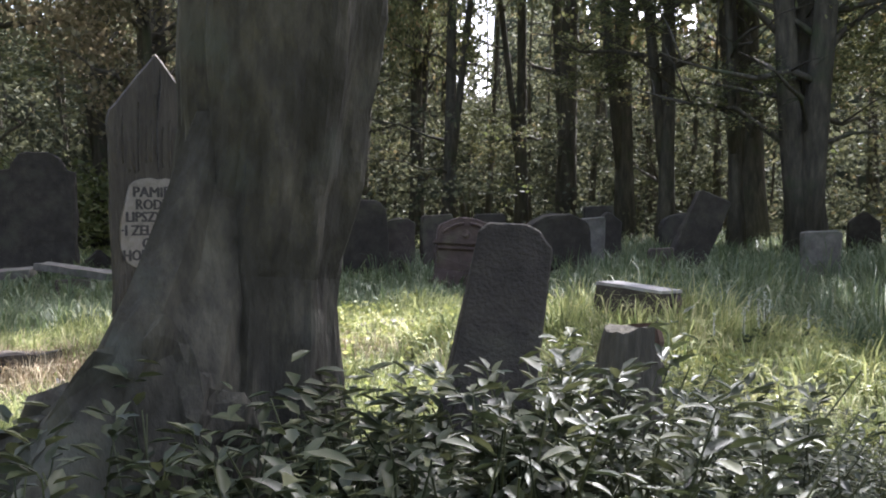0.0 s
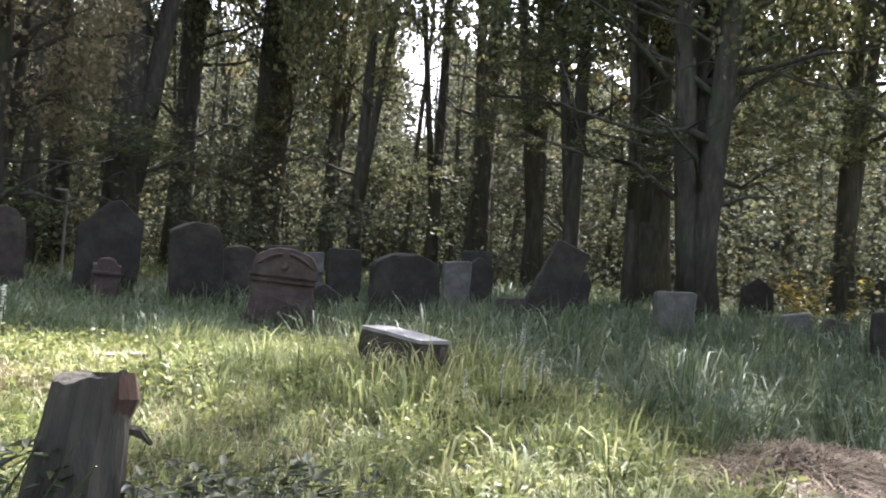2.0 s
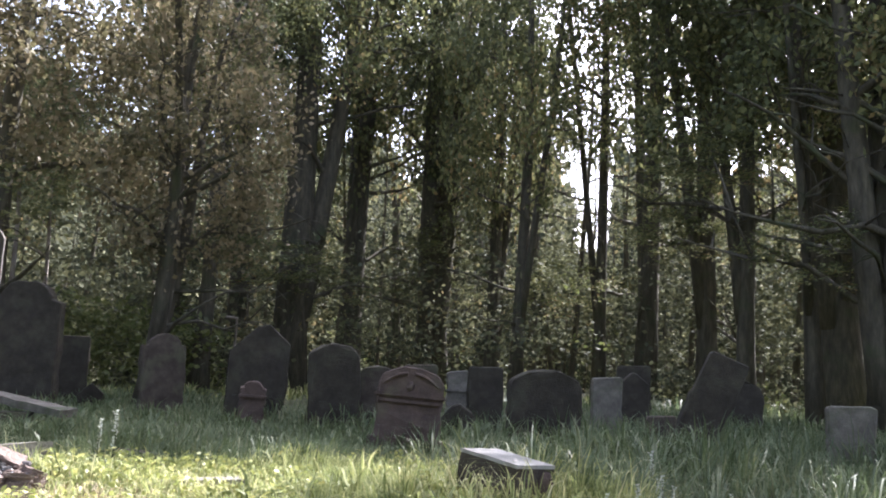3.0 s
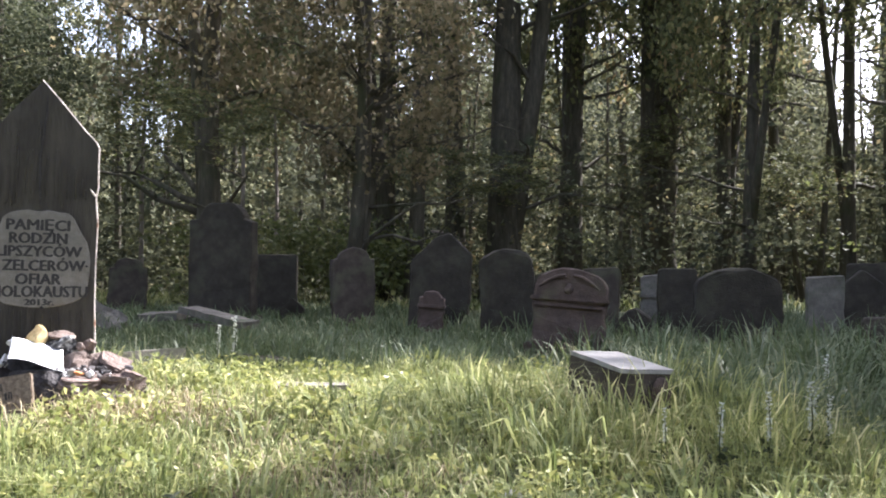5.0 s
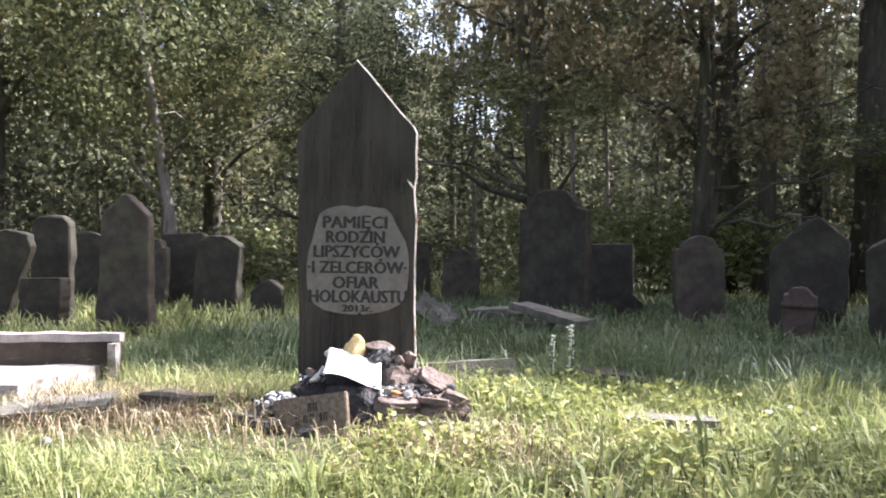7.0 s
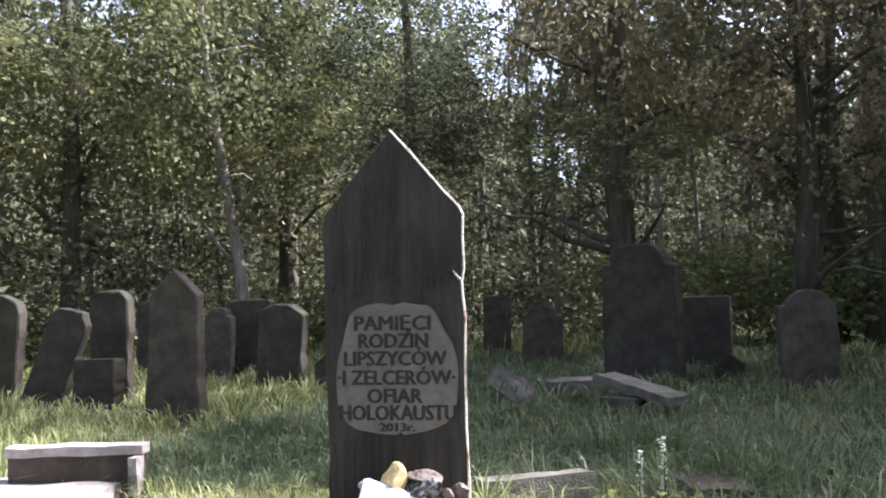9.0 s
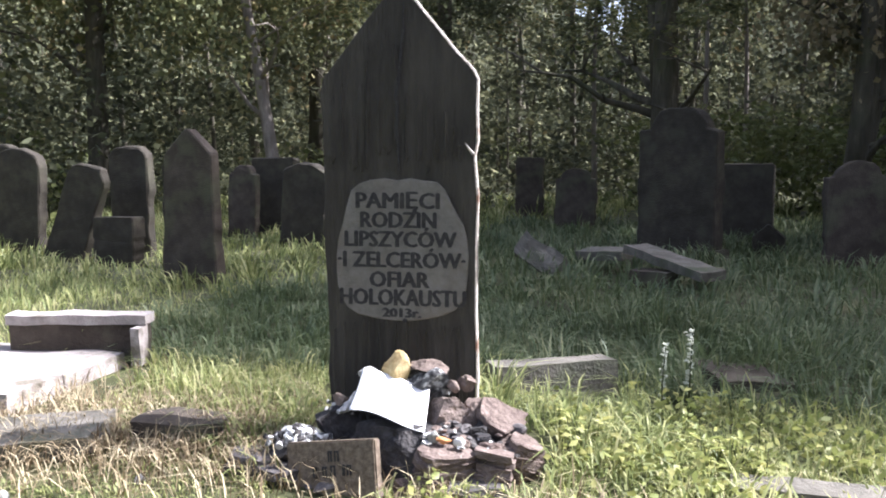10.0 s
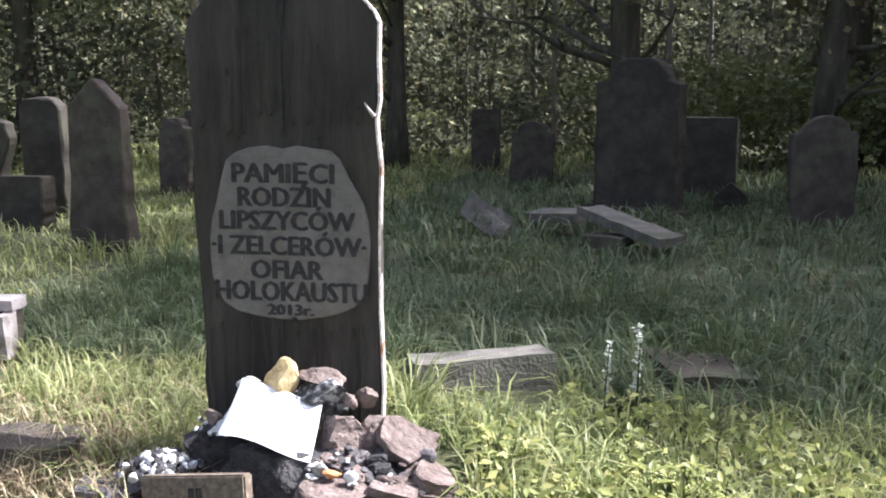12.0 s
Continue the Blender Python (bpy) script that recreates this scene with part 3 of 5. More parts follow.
    # paper sheet, sagging
    c = [Vector((-0.092, -0.20, 0.345)), Vector((0.215, -0.17, 0.272)), Vector((0.270, -0.41, 0.168)), Vector((-0.052, -0.468, 0.218))]
    bm = bmesh.new()
    n = 14
    grid = []
    for i in range(n + 1):
        row = []
        for j in range(n + 1):
            u, v = i / n, j / n
            p = c[0].lerp(c[1], u).lerp(c[3].lerp(c[2], u), v)
            p.z += 0.016 * math.sin(u * 4.2 + 0.6) * (0.4 + v) - 0.012 * math.sin(math.pi * v) + 0.02
            row.append(bm.verts.new(p))
        grid.append(row)
    for i in range(n):
        for j in range(n):
            bm.faces.new((grid[i][j], grid[i + 1][j], grid[i + 1][j + 1], grid[i][j + 1]))
    bmesh.ops.recalc_face_normals(bm, faces=bm.faces)
    bmesh.ops.solidify(bm, geom=bm.faces[:], thickness=0.0012)
    sheet = part("paper_sheet", bm, M_PAPER, None, smooth=True)
    tagged(sheet, "white blank paper sheet held down by a yellow stone", "paper")
    # plaque
    pl = empty("grave_plaque", pose(-0.052, -0.605, -0.15, -12, -10, -5), "small grey-brown granite plaque with worn lettering leaning on stones", "plaque")
    part("tablet", box((0.43, 0.05, 0.30), (0, 0, 0.145), 0.006), M_PLAQUE, pl)
    for i, (x, z, w, h) in enumerate([(-0.075, 0.135, 0.02, 0.035), (-0.035, 0.137, 0.02, 0.035), (0.0, 0.14, 0.022, 0.036), (0.045, 0.142, 0.012, 0.036), (0.068, 0.142, 0.02, 0.034),
                                      (-0.01, 0.20, 0.018, 0.035), (0.018, 0.20, 0.02, 0.035)]):
        x, z, w, h = x * 1.15 + 0.012, z + 0.03, w * 1.15, h * 1.15
        b = box((w, 0.003, 0.008), (x, -0.0275, z + h / 2), 0)
        for off in ((-w / 2 + 0.004, h / 2), (w / 2 - 0.004, h / 2)):
            q = bmesh.ops.create_cube(b, size=1)
            bmesh.ops.scale(b, vec=(0.007, 0.003, h), verts=q["verts"])
            bmesh.ops.translate(b, vec=(x + off[0], -0.0275, z), verts=q["verts"])
        part("worn_letter", b, M_LETTER, pl, "dark worn letter")


build_pile()


# ---- gravestones ----
def top_profile(style, w, h):
    a = w / 2
    if style == "arch":
        return [(a * math.cos(t), h - a * 0.55 + a * 0.55 * math.sin(t)) for t in np.linspace(0, math.pi, 13)]
    if style == "shoulder":
        s = a * 0.72
        return [(a, h - a * 0.55), (s, h - a * 0.5)] + [(s * math.cos(t), h - a * 0.5 + a * 0.5 * math.sin(t)) for t in np.linspace(0.25, math.pi - 0.25, 9)] + [(-s, h - a * 0.5), (-a, h - a * 0.55)]
    if style == "dome":
        return [(a * math.cos(t), h - a * 1.5 + a * 1.5 * math.sin(t)) for t in np.linspace(0, math.pi, 15)]
    if style == "gable":
        return [(a, h - a * 0.75), (a * 0.92, h - a * 0.66), (0.02, h), (-0.02, h), (-a * 0.92, h - a * 0.66), (-a, h - a * 0.75)]
    if style == "clipped":
        return [(a, h - 0.20), (a * 0.93, h - 0.10), (a * 0.72, h - 0.05), (a * 0.6, h), (a * 0.1, h - 0.01), (-a * 0.5, h - 0.05), (-a * 0.85, h - 0.12), (-a, h - 0.24)]
    if style == "broken":
        return [(a, h * 0.80), (a * 0.6, h * 0.9), (a * 0.25, h), (-a * 0.2, h * 0.95), (-a * 0.6, h * 0.82), (-a, h * 0.7)]
    return [(a, h - 0.03), (a - 0.03, h), (-a + 0.03, h - 0.015), (-a, h - 0.05)]


def gravestone(x, y, w, h, yaw=0, lean=0, back=0, style="flat", mat=None, label="", thick=0.14, cornice=False, plinth=False, seed=1, group="gravestones in the grass", taper=1.0):
    rng = random.Random(seed)
    z0 = ground_z(x, y) - 0.04
    top = empty("gravestone", pose(x, y, z0, back, lean, yaw), label, "gravestone", group)
    mat = mat or M_DARKSTONE
    sides = np.linspace(0.0, h * 0.62, 9)
    pts = [(w / 2 * (1 + (taper - 1) * (1 - z / h)) + rng.uniform(-0.012, 0.012), float(z)) for z in sides]
    pts += [(px + rng.uniform(-0.01, 0.01), pz + rng.uniform(-0.008, 0.008)) for px, pz in top_profile(style, w, h)]
    pts += [(-w / 2 * (1 + (taper - 1) * (1 - z / h)) + rng.uniform(-0.012, 0.012), float(z)) for z in sides[::-1]]
    bm = outline_slab(pts, thick, bevel=0.014)
    bmesh.ops.translate(bm, vec=(0, -thick / 2, 0), verts=bm.verts)
    roughen(bm, 0.022, 4.0, seed)
    roughen(bm, 0.008, 13.0, seed + 3)
    part("slab", bm, mat, top)
    if cornice:
        c = box((w * 1.06, thick + 0.06, 0.05), (0, -0.01, h * (0.66 if cornice is True else cornice)), 0.012)
        roughen(c, 0.008, 6.0, seed)
        part("cornice", c, mat, top, "moulded stone ledge")
    if plinth:
        part("plinth", box((w * 1.15, thick + 0.12, 0.16), (0, 0, 0.08), 0.015), mat, top, "low stone plinth")
    return top


def build_graves():
    G = gravestone
    D, B, RD, P = M_DARKSTONE, M_BROWNSTONE, M_REDSTONE, M_PALESTONE
    G(3.07, 7.5, 0.74, 1.32, 14, 0, -2, "shoulder", B, "grey-brown upright gravestone with rounded shouldered top", seed=1)
    G(4.25, 6.4, 0.92, 1.52, -20, 2, 2, "broken", D, "broad dark gravestone with an uneven worn top", seed=2, thick=0.2)
    G(3.95, 5.6, 0.38, 0.66, -20, 3, 0, "shoulder", RD, "small reddish carved gravestone with a moulded ledge", seed=3, cornice=True)
    G(4.75, 4.4, 0.72, 1.22, -22, -2, 3, "arch", D, "dark rounded gravestone in shade", seed=4, thick=0.22)
    red = G(4.62, 1.98, 0.74, 0.95, -32, 3, -3, "arch", RD, "red-brown arched gravestone with moulded ledge and carved pediment", seed=5, cornice=True, thick=0.24, plinth=True)
    for sx in (-1, 1):
        arc = [(sx * (0.04 + 0.27 * k), -0.145, 0.70 + 0.17 * math.sin(math.pi * (0.5 + 0.42 * k))) for k in (0, 0.2, 0.4, 0.6, 0.8, 1.0)]
        part("carved_scroll", tube(arc, [0.016, 0.02, 0.02, 0.018, 0.016, 0.012], 7), RD, red, "carved scroll on the pediment")
    part("carved_boss", rock_bm(0.09, 0.05, 0.10, 91, 3), RD, red).location = (0, -0.14, 0.74)
    part("moulding", box((0.72, 0.04, 0.025), (0, -0.14, 0.555), 0.006), RD, red, "thin raised band")
    G(5.9, 4.1, 0.50, 1.0, -25, 0, 0, "flat", B, "plain grey-brown gravestone in shade", seed=6)
    G(7.3, 5.4, 0.36, 0.95, -25, 0, 0, "flat", M_GREYSTONE, "narrow pale sunlit gravestone", seed=7, cornice=True)
    G(7.0, 4.1, 0.52, 1.10, -25, 0, 0, "flat", D, "dark narrow gravestone in shade", seed=8)
    G(6.9, 2.5, 0.96, 1.02, -25, 0, 2, "arch", D, "wide dark round-topped gravestone", seed=9, thick=0.25)
    G(8.8, 3.5, 0.46, 0.95, -25, 0, 0, "flat", M_GREYSTONE, "pale weathered gravestone half in shade", seed=10)
    G(9.7, 3.9, 0.5, 1.05, -25, 0, 0, "gable", D, "dark gabled gravestone among others in shade", seed=11)
    G(8.35, 1.45, 0.52, 1.40, -35, 24, 0, "flat", D, "dark broken gravestone leaning to one side", seed=12, thick=0.22)
    G(12.0, 3.9, 0.95, 1.02, -35, 0, 0, "arch", D, "wide dark round-topped gravestone", seed=13, thick=0.25)
    G(7.9, 1.4, 0.36, 0.50, -35, 0, 0, "flat", B, "low grey gravestone stump in tall grass", seed=14)
    G(9.15, -0.33, 0.52, 0.82, -40, 0, 0, "flat", M_GREYSTONE, "small pale gravestone with notched top in tall grass", seed=15)
    G(17.5, 2.9, 0.72, 1.05, -45, 0, 0, "gable", D, "dark gabled gravestone at the wood edge", seed=16)
    G(12.6, -0.4, 0.46, 0.6, -45, -8, 0, "flat", M_GREYSTONE, "small pale tilted gravestone", seed=17)
    G(13.3, -0.6, 0.42, 0.55, -45, 14, 0, "flat", B, "small brown tilted gravestone", seed=18)
    G(11.9, -2.0, 0.45, 0.95, -50, 0, 0, "flat", D, "mossy dark gravestone in tall grass", seed=19)
    G(5.3, 4.3, 0.48, 0.95, -25, 2, 0, "arch", B, "grey gravestone behind a red-brown one", seed=20)
    G(5.75, 2.75, 0.40, 0.55, -28, -4, 0, "broken", D, "broken dark stone beside an arched gravestone", seed=35)
    G(10.6, 4.9, 0.6, 1.15, -30, 0, 0, "flat", D, "dark gravestone under the trees", seed=36)
    G(1.02, 7.5, 1.05, 1.92, -25, 0, 0, "shoulder", D, "large dark shouldered gravestone with a rough base", seed=21, thick=0.25, plinth=True)
    G(-0.95, 11.8, 0.75, 1.15, 0, 0, 0, "shoulder", B, "brown gravestone in shade near the wood", seed=22)
    G(-2.3, 14.2, 0.6, 1.3, 0, 0, 0, "flat", B, "brown gravestone at the wood edge", seed=23)
    G(-3.62, 3.75, 0.64, 1.58, -10, 0, 0, "gable", B, "tall brown gravestone with a pointed carved top", seed=24, taper=1.12)
    G(-6.25, 4.9, 0.58, 1.36, -5, 23, 0, "clipped", D, "grey gravestone leaning sideways with lit edge", seed=25)
    G(-5.2, 4.6, 0.6, 0.62, -5, 0, 0, "flat", D, "low square dark gravestone", seed=26, thick=0.2)
    G(-5.75, 5.6, 0.62, 1.45, -5, 0, 0, "arch", D, "tall dark round-topped gravestone", seed=27)
    G(-7.5, 5.5, 0.8, 1.45, -5, 4, 0, "arch", D, "dark round-topped gravestone with lit edge", seed=28)
    G(-8.8, 6.6, 0.8, 1.5, -5, 0, 0, "arch", D, "dark round-topped gravestone in shaded grass", seed=29)
    G(-5.5, 7.9, 0.5, 1.15, -5, 2, 0, "shoulder", B, "grey shouldered gravestone in shade", seed=30)
    G(-5.2, 8.4, 0.8, 1.28, -5, 0, 0, "flat", D, "broad dark gravestone in shade", seed=31, thick=0.2)
    G(-4.0, 7.0, 0.72, 1.25, -5, 3, 0, "arch", D, "dark gravestone with sloping top", seed=32, thick=0.2)
    G(-3.05, 6.6, 0.48, 0.64, -5, 0, 0, "broken", D, "small dark broken gravestone", seed=33)
    G(-7.0, 8.5, 0.7, 1.3, -5, 0, 0, "arch", D, "dark gravestone at the wood edge", seed=34)
    G(2.15, 8.4, 0.4, 0.42, -10, 0, 0, "gable", D, "small dark pointed stone in grass", seed=37)
    G(1.9, 10.6, 0.9, 1.25, -10, 0, 0, "flat", D, "dark gravestone under the trees", seed=38, thick=0.2)
    # the near dark stone among the shrubs
    G(-0.675, -4.15, 0.27, 1.52, -38, 11, -20, "arch", D, "dark mossy gravestone leaning back among shrubs", seed=39, thick=0.17, taper=1.55)


build_graves()


def flat_slab(name, x, y, z, sx, sy, sz, rot, mat, label, category, cuts=4, rough=0.015, seed=1, group=""):
    b = box((sx, sy, sz), cuts=cuts)
    roughen(b, rough, 5.0, seed)
    ob = part(name, b, mat, None)
    ob.matrix_world = pose(x, y, z, *rot)
    return tagged(ob, label, category, group)


def build_fallen():
    # chest-like fallen block with pale top
    led = empty("fallen_tombstone", pose(3.57, -1.58, -0.20, 4, 2, 5), "dark fallen tombstone block with a pale flat top", "tombstone")
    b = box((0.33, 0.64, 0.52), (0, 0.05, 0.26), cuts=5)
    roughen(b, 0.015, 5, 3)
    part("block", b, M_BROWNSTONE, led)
    # thin plate in paler stone: the sunlit top is put into the colour
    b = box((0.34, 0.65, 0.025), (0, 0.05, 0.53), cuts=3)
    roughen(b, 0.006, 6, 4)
    part("top_face", b, M_PALESTONE, led, "lichened top face, paler than the block to stand for sunlight")
    b = rock_bm(0.15, 0.05, 0.14, 77)
    bmesh.ops.translate(b, vec=(0.08, -0.285, 0.42), verts=b.verts)
    part("broken_brick", b, M_REDSTONE, led, "exposed reddish broken corner")
    # kerbed grave
    gr = empty("kerbed_grave", pose(-2.42, 0.72, ground_z(-2.4, 0.7), 0, 0, 19), "low pale concrete grave surround with headkerb and ledger", "grave")
    # body coloured dark for dirt and for the shade on its front
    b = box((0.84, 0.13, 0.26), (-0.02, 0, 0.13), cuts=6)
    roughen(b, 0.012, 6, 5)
    part("head_kerb", b, M_BROWNSTONE, gr, "weathered concrete kerb body, darkened for its shaded front")
    # separate top layer, not a real coping; its pale colour stands for sunlight
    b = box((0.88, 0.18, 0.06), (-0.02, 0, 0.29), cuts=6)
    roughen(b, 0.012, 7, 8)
    part("kerb_lit_top", b, M_LEDGER, gr, "pale kerb top with crumbling edges, sunlight put into its colour")
    b = box((0.06, 0.15, 0.24), (0.39, -0.12, 0.14), cuts=4)
    roughen(b, 0.014, 6, 6)
    part("side_kerb", b, M_LEDGER, gr, "crumbling side kerb")
    b = box((1.0, 1.0, 0.12), (-0.5, -0.5, 0.03), cuts=8)
    roughen(b, 0.012, 6, 7)
    bmesh.ops.rotate(b, cent=(0, 0, 0), matrix=Matrix.Rotation(radians(-17), 3, "Z"), verts=b.verts)
    bmesh.ops.translate(b, vec=(0.30, -0.12, 0), verts=b.verts)
    part("ledger_slab", b, M_LEDGER, gr, "pale pinkish flat ledger slab")
    S = flat_slab
    S("flat_stone", -1.62, -0.55, 0.0, 0.62, 0.38, 0.08, (3, -4, 20), M_GREYSTONE, "flat grey-brown stone sunk in dry grass", "stone", seed=8)
    S("mossy_block", -1.0, -0.30, -0.02, 0.42, 0.24, 0.2, (0, 3, 22), M_BROWNSTONE, "dark brown stone block in dry grass", "stone", seed=9, rough=0.03)
    S("lying_slab", 0.56, 0.98, 0.07, 0.70, 0.26, 0.20, (-7, -1, 28), M_GREYSTONE, "grey stone slab lying in shaded grass", "stone slab", seed=10)
    S("flat_stone", 1.60, 1.48, 0.02, 0.46, 0.45, 0.10, (2, 5, 25), M_BROWNSTONE, "flat brown stone in shaded grass", "stone", seed=11)
    S("kerb_stone", 1.82, -0.22, -0.04, 0.62, 0.16, 0.17, (0, 0, 4), M_GREYSTONE, "pale rough kerb stone in grass", "kerb stone", seed=12)
    S("fallen_slab", 1.03, 5.35, 0.23, 1.25, 0.30, 0.09, (1, 7, -48), M_GREYSTONE, "broken pale slab lying across stones", "stone slab", seed=13, cuts=6)
    S("fallen_slab", 0.28, 6.1, 0.20, 0.62, 0.35, 0.10, (5, -4, -28), M_GREYSTONE, "broken pale slab fragment in grass", "stone slab", seed=14)
    S("support_block", 0.86, 5.25, 0.02, 0.4, 0.3, 0.24, (0, 0, -20), M_BROWNSTONE, "brown stone block under a fallen slab", "stone", seed=15)
    b = box((0.52, 0.16, 0.28), cuts=5)
    roughen(b, 0.05, 4.0, 94)
    roughen(b, 0.015, 14.0, 95)
    ob = part("broken_stone", b, M_GREYSTONE, None)
    ob.matrix_world = pose(-0.42, 5.7, 0.18, -24, 28, -15)
    tagged(ob, "pale tilted broken stone in shaded grass", "stone")
    for i, (x, y, s, mt) in enumerate([(-0.56, -0.40, 0.08, M_PALESTONE), (0.84, -0.62, 0.10, M_LEDGER), (-0.9, -0.75, 0.07, M_PALESTONE), (-1.35, -1.05, 0.09, M_PALESTONE), (2.6, -2.6, 0.14, M_PALESTONE)]):
        ob = part("loose_stone", rock_bm(s, s * 0.8, s * 0.7, 200 + i, 2), mt, None)
        ob.matrix_world = pose(x, y, ground_z(x, y) + s * 0.2)
        tagged(ob, "small pale loose stone in the grass", "stone", "loose stones")
    # cut stump near the path
    st = empty("tree_stump", pose(0.24, -4.06, ground_z(0.28, -4.08), 0, 3, 0), "short dark rotten tree stump with broken top", "stump")
    zs = (-0.05, 0.12, 0.28, 0.47, 0.66, 0.81, 0.92, 0.98)
    b = tube([(0.05 * z, 0, z) for z in zs], [0.25, 0.21, 0.178, 0.152, 0.134, 0.122, 0.112, 0.104], 30, 0.16, 3.0, True, 0.12)
    for v in b.verts:
        if v.co.z > 0.90:
            v.co.z += 0.04 * noise.noise(v.co * 17) + 0.08 * v.co.x
        v.co += noise.noise_vector(Vector((v.co.x * 12, v.co.y * 12, v.co.z * 3))) * 0.012
    part("trunk", b, M_BARK, st)
    b = tube([(0.075, -0.055, 0.84), (0.085, -0.055, 0.93), (0.085, -0.045, 1.0)], [0.045, 0.06, 0.045], 11, 0.6, 5.0, True, 0.5)
    part("broken_top", b, M_WOODCUT, st, "reddish broken wood at the top")
    b = tube([(-0.26, -0.08, 0), (-0.20, -0.06, 0.20), (-0.13, -0.03, 0.42)], [0.11, 0.09, 0.04], 11, 0.3, 7.0)
    part("side_splinter", b, M_BARK, st)
    b = tube([(0.10, -0.03, 0.84), (0.17, -0.06, 0.83), (0.22, -0.05, 0.79)], [0.014, 0.018, 0.008], 6)
    part("dead_twig", b, M_BARK, st, "thin dead twig on the stump")
    # white hooked post
    hk = empty("hooked_post", pose(5.7, 13.2, 0), "thin whitish bent metal post among the trees", "post")
    part("upright", tube([(0.12, 0, 0), (0.12, 0, 1.0), (0.12, 0, 1.86)], [0.03, 0.03, 0.03], 8), M_PALEBARK, hk)
    part("arm", tube([(0.14, 0, 1.86), (-0.14, 0, 1.88)], [0.03, 0.03], 8), M_PALEBARK, hk)


build_fallen()


# ---- trees ----
def leaf_cloud(rng, centres, spread, per, size, flat=0.7):
    """Folded leaves scattered round clump centres, as arrays."""
    n = len(centres) * per
    c = np.repeat(np.asarray(centres, float), per, 0)
    sp = np.repeat(np.asarray(spread, float), per)[:, None]
    p = c + rng.normal(size=(n, 3)) * sp * np.array([1, 1, flat])
    a = rng.normal(size=(n, 3))
    a[:, 2] *= 0.6
    a /= np.linalg.norm(a, axis=1)[:, None]
    b = np.cross(a, rng.normal(size=(n, 3)))
    b /= np.linalg.norm(b, axis=1)[:, None]
    s = size * rng.uniform(0.6, 1.35, size=(n, 1))
    nrm = np.cross(a, b)
    v = np.stack([p - a * s * 0.5, p + b * s * 0.32 + nrm * s * 0.08, p + a * s * 0.55, p - b * s * 0.32 + nrm * s * 0.08], 1).reshape(-1, 3)
    i = np.arange(n)[:, None] * 4
    t = np.concatenate([i + [0, 1, 2], i + [0, 2, 3]])
    return v, t


def crown_mesh(name, seed, clumps=80, per=70, size=0.11, mat=None):
    """A crown about 1 high and 1 wide at radius 0.5 (scaled later): clumps filling an uneven egg."""
    rng = np.random.default_rng(seed)
    cs, sp = [], []
    while len(cs) < clumps:
        p = rng.uniform(-1, 1, 3)
        r = np.linalg.norm(p)
        if r > 1 or r < 0.35:
            continue
        lump = 0.72 + 0.5 * noise.noise(Vector(p * 1.6 + seed))
        if r > lump + 0.15:
            continue
        cs.append(p)
        sp.append(rng.uniform(0.06, 0.14))
    v, t = leaf_cloud(rng, cs, sp, per, size)
    return array_mesh(name, v, t, mat or M_LEAF)


PALE_CROWN = crown_mesh("crown", 31, 150, 85, 0.036, M_PALELEAF)
BROWN_CROWN = crown_mesh("crown", 37, 140, 85, 0.042, M_BROWNLEAF)
BOUGHS = [crown_mesh("lower_bough", 60 + k, 34, 60, 0.06) for k in range(3)]
CROWNS = [crown_mesh("crown", 10 + k, 135, 105, 0.038) for k in range(4)]


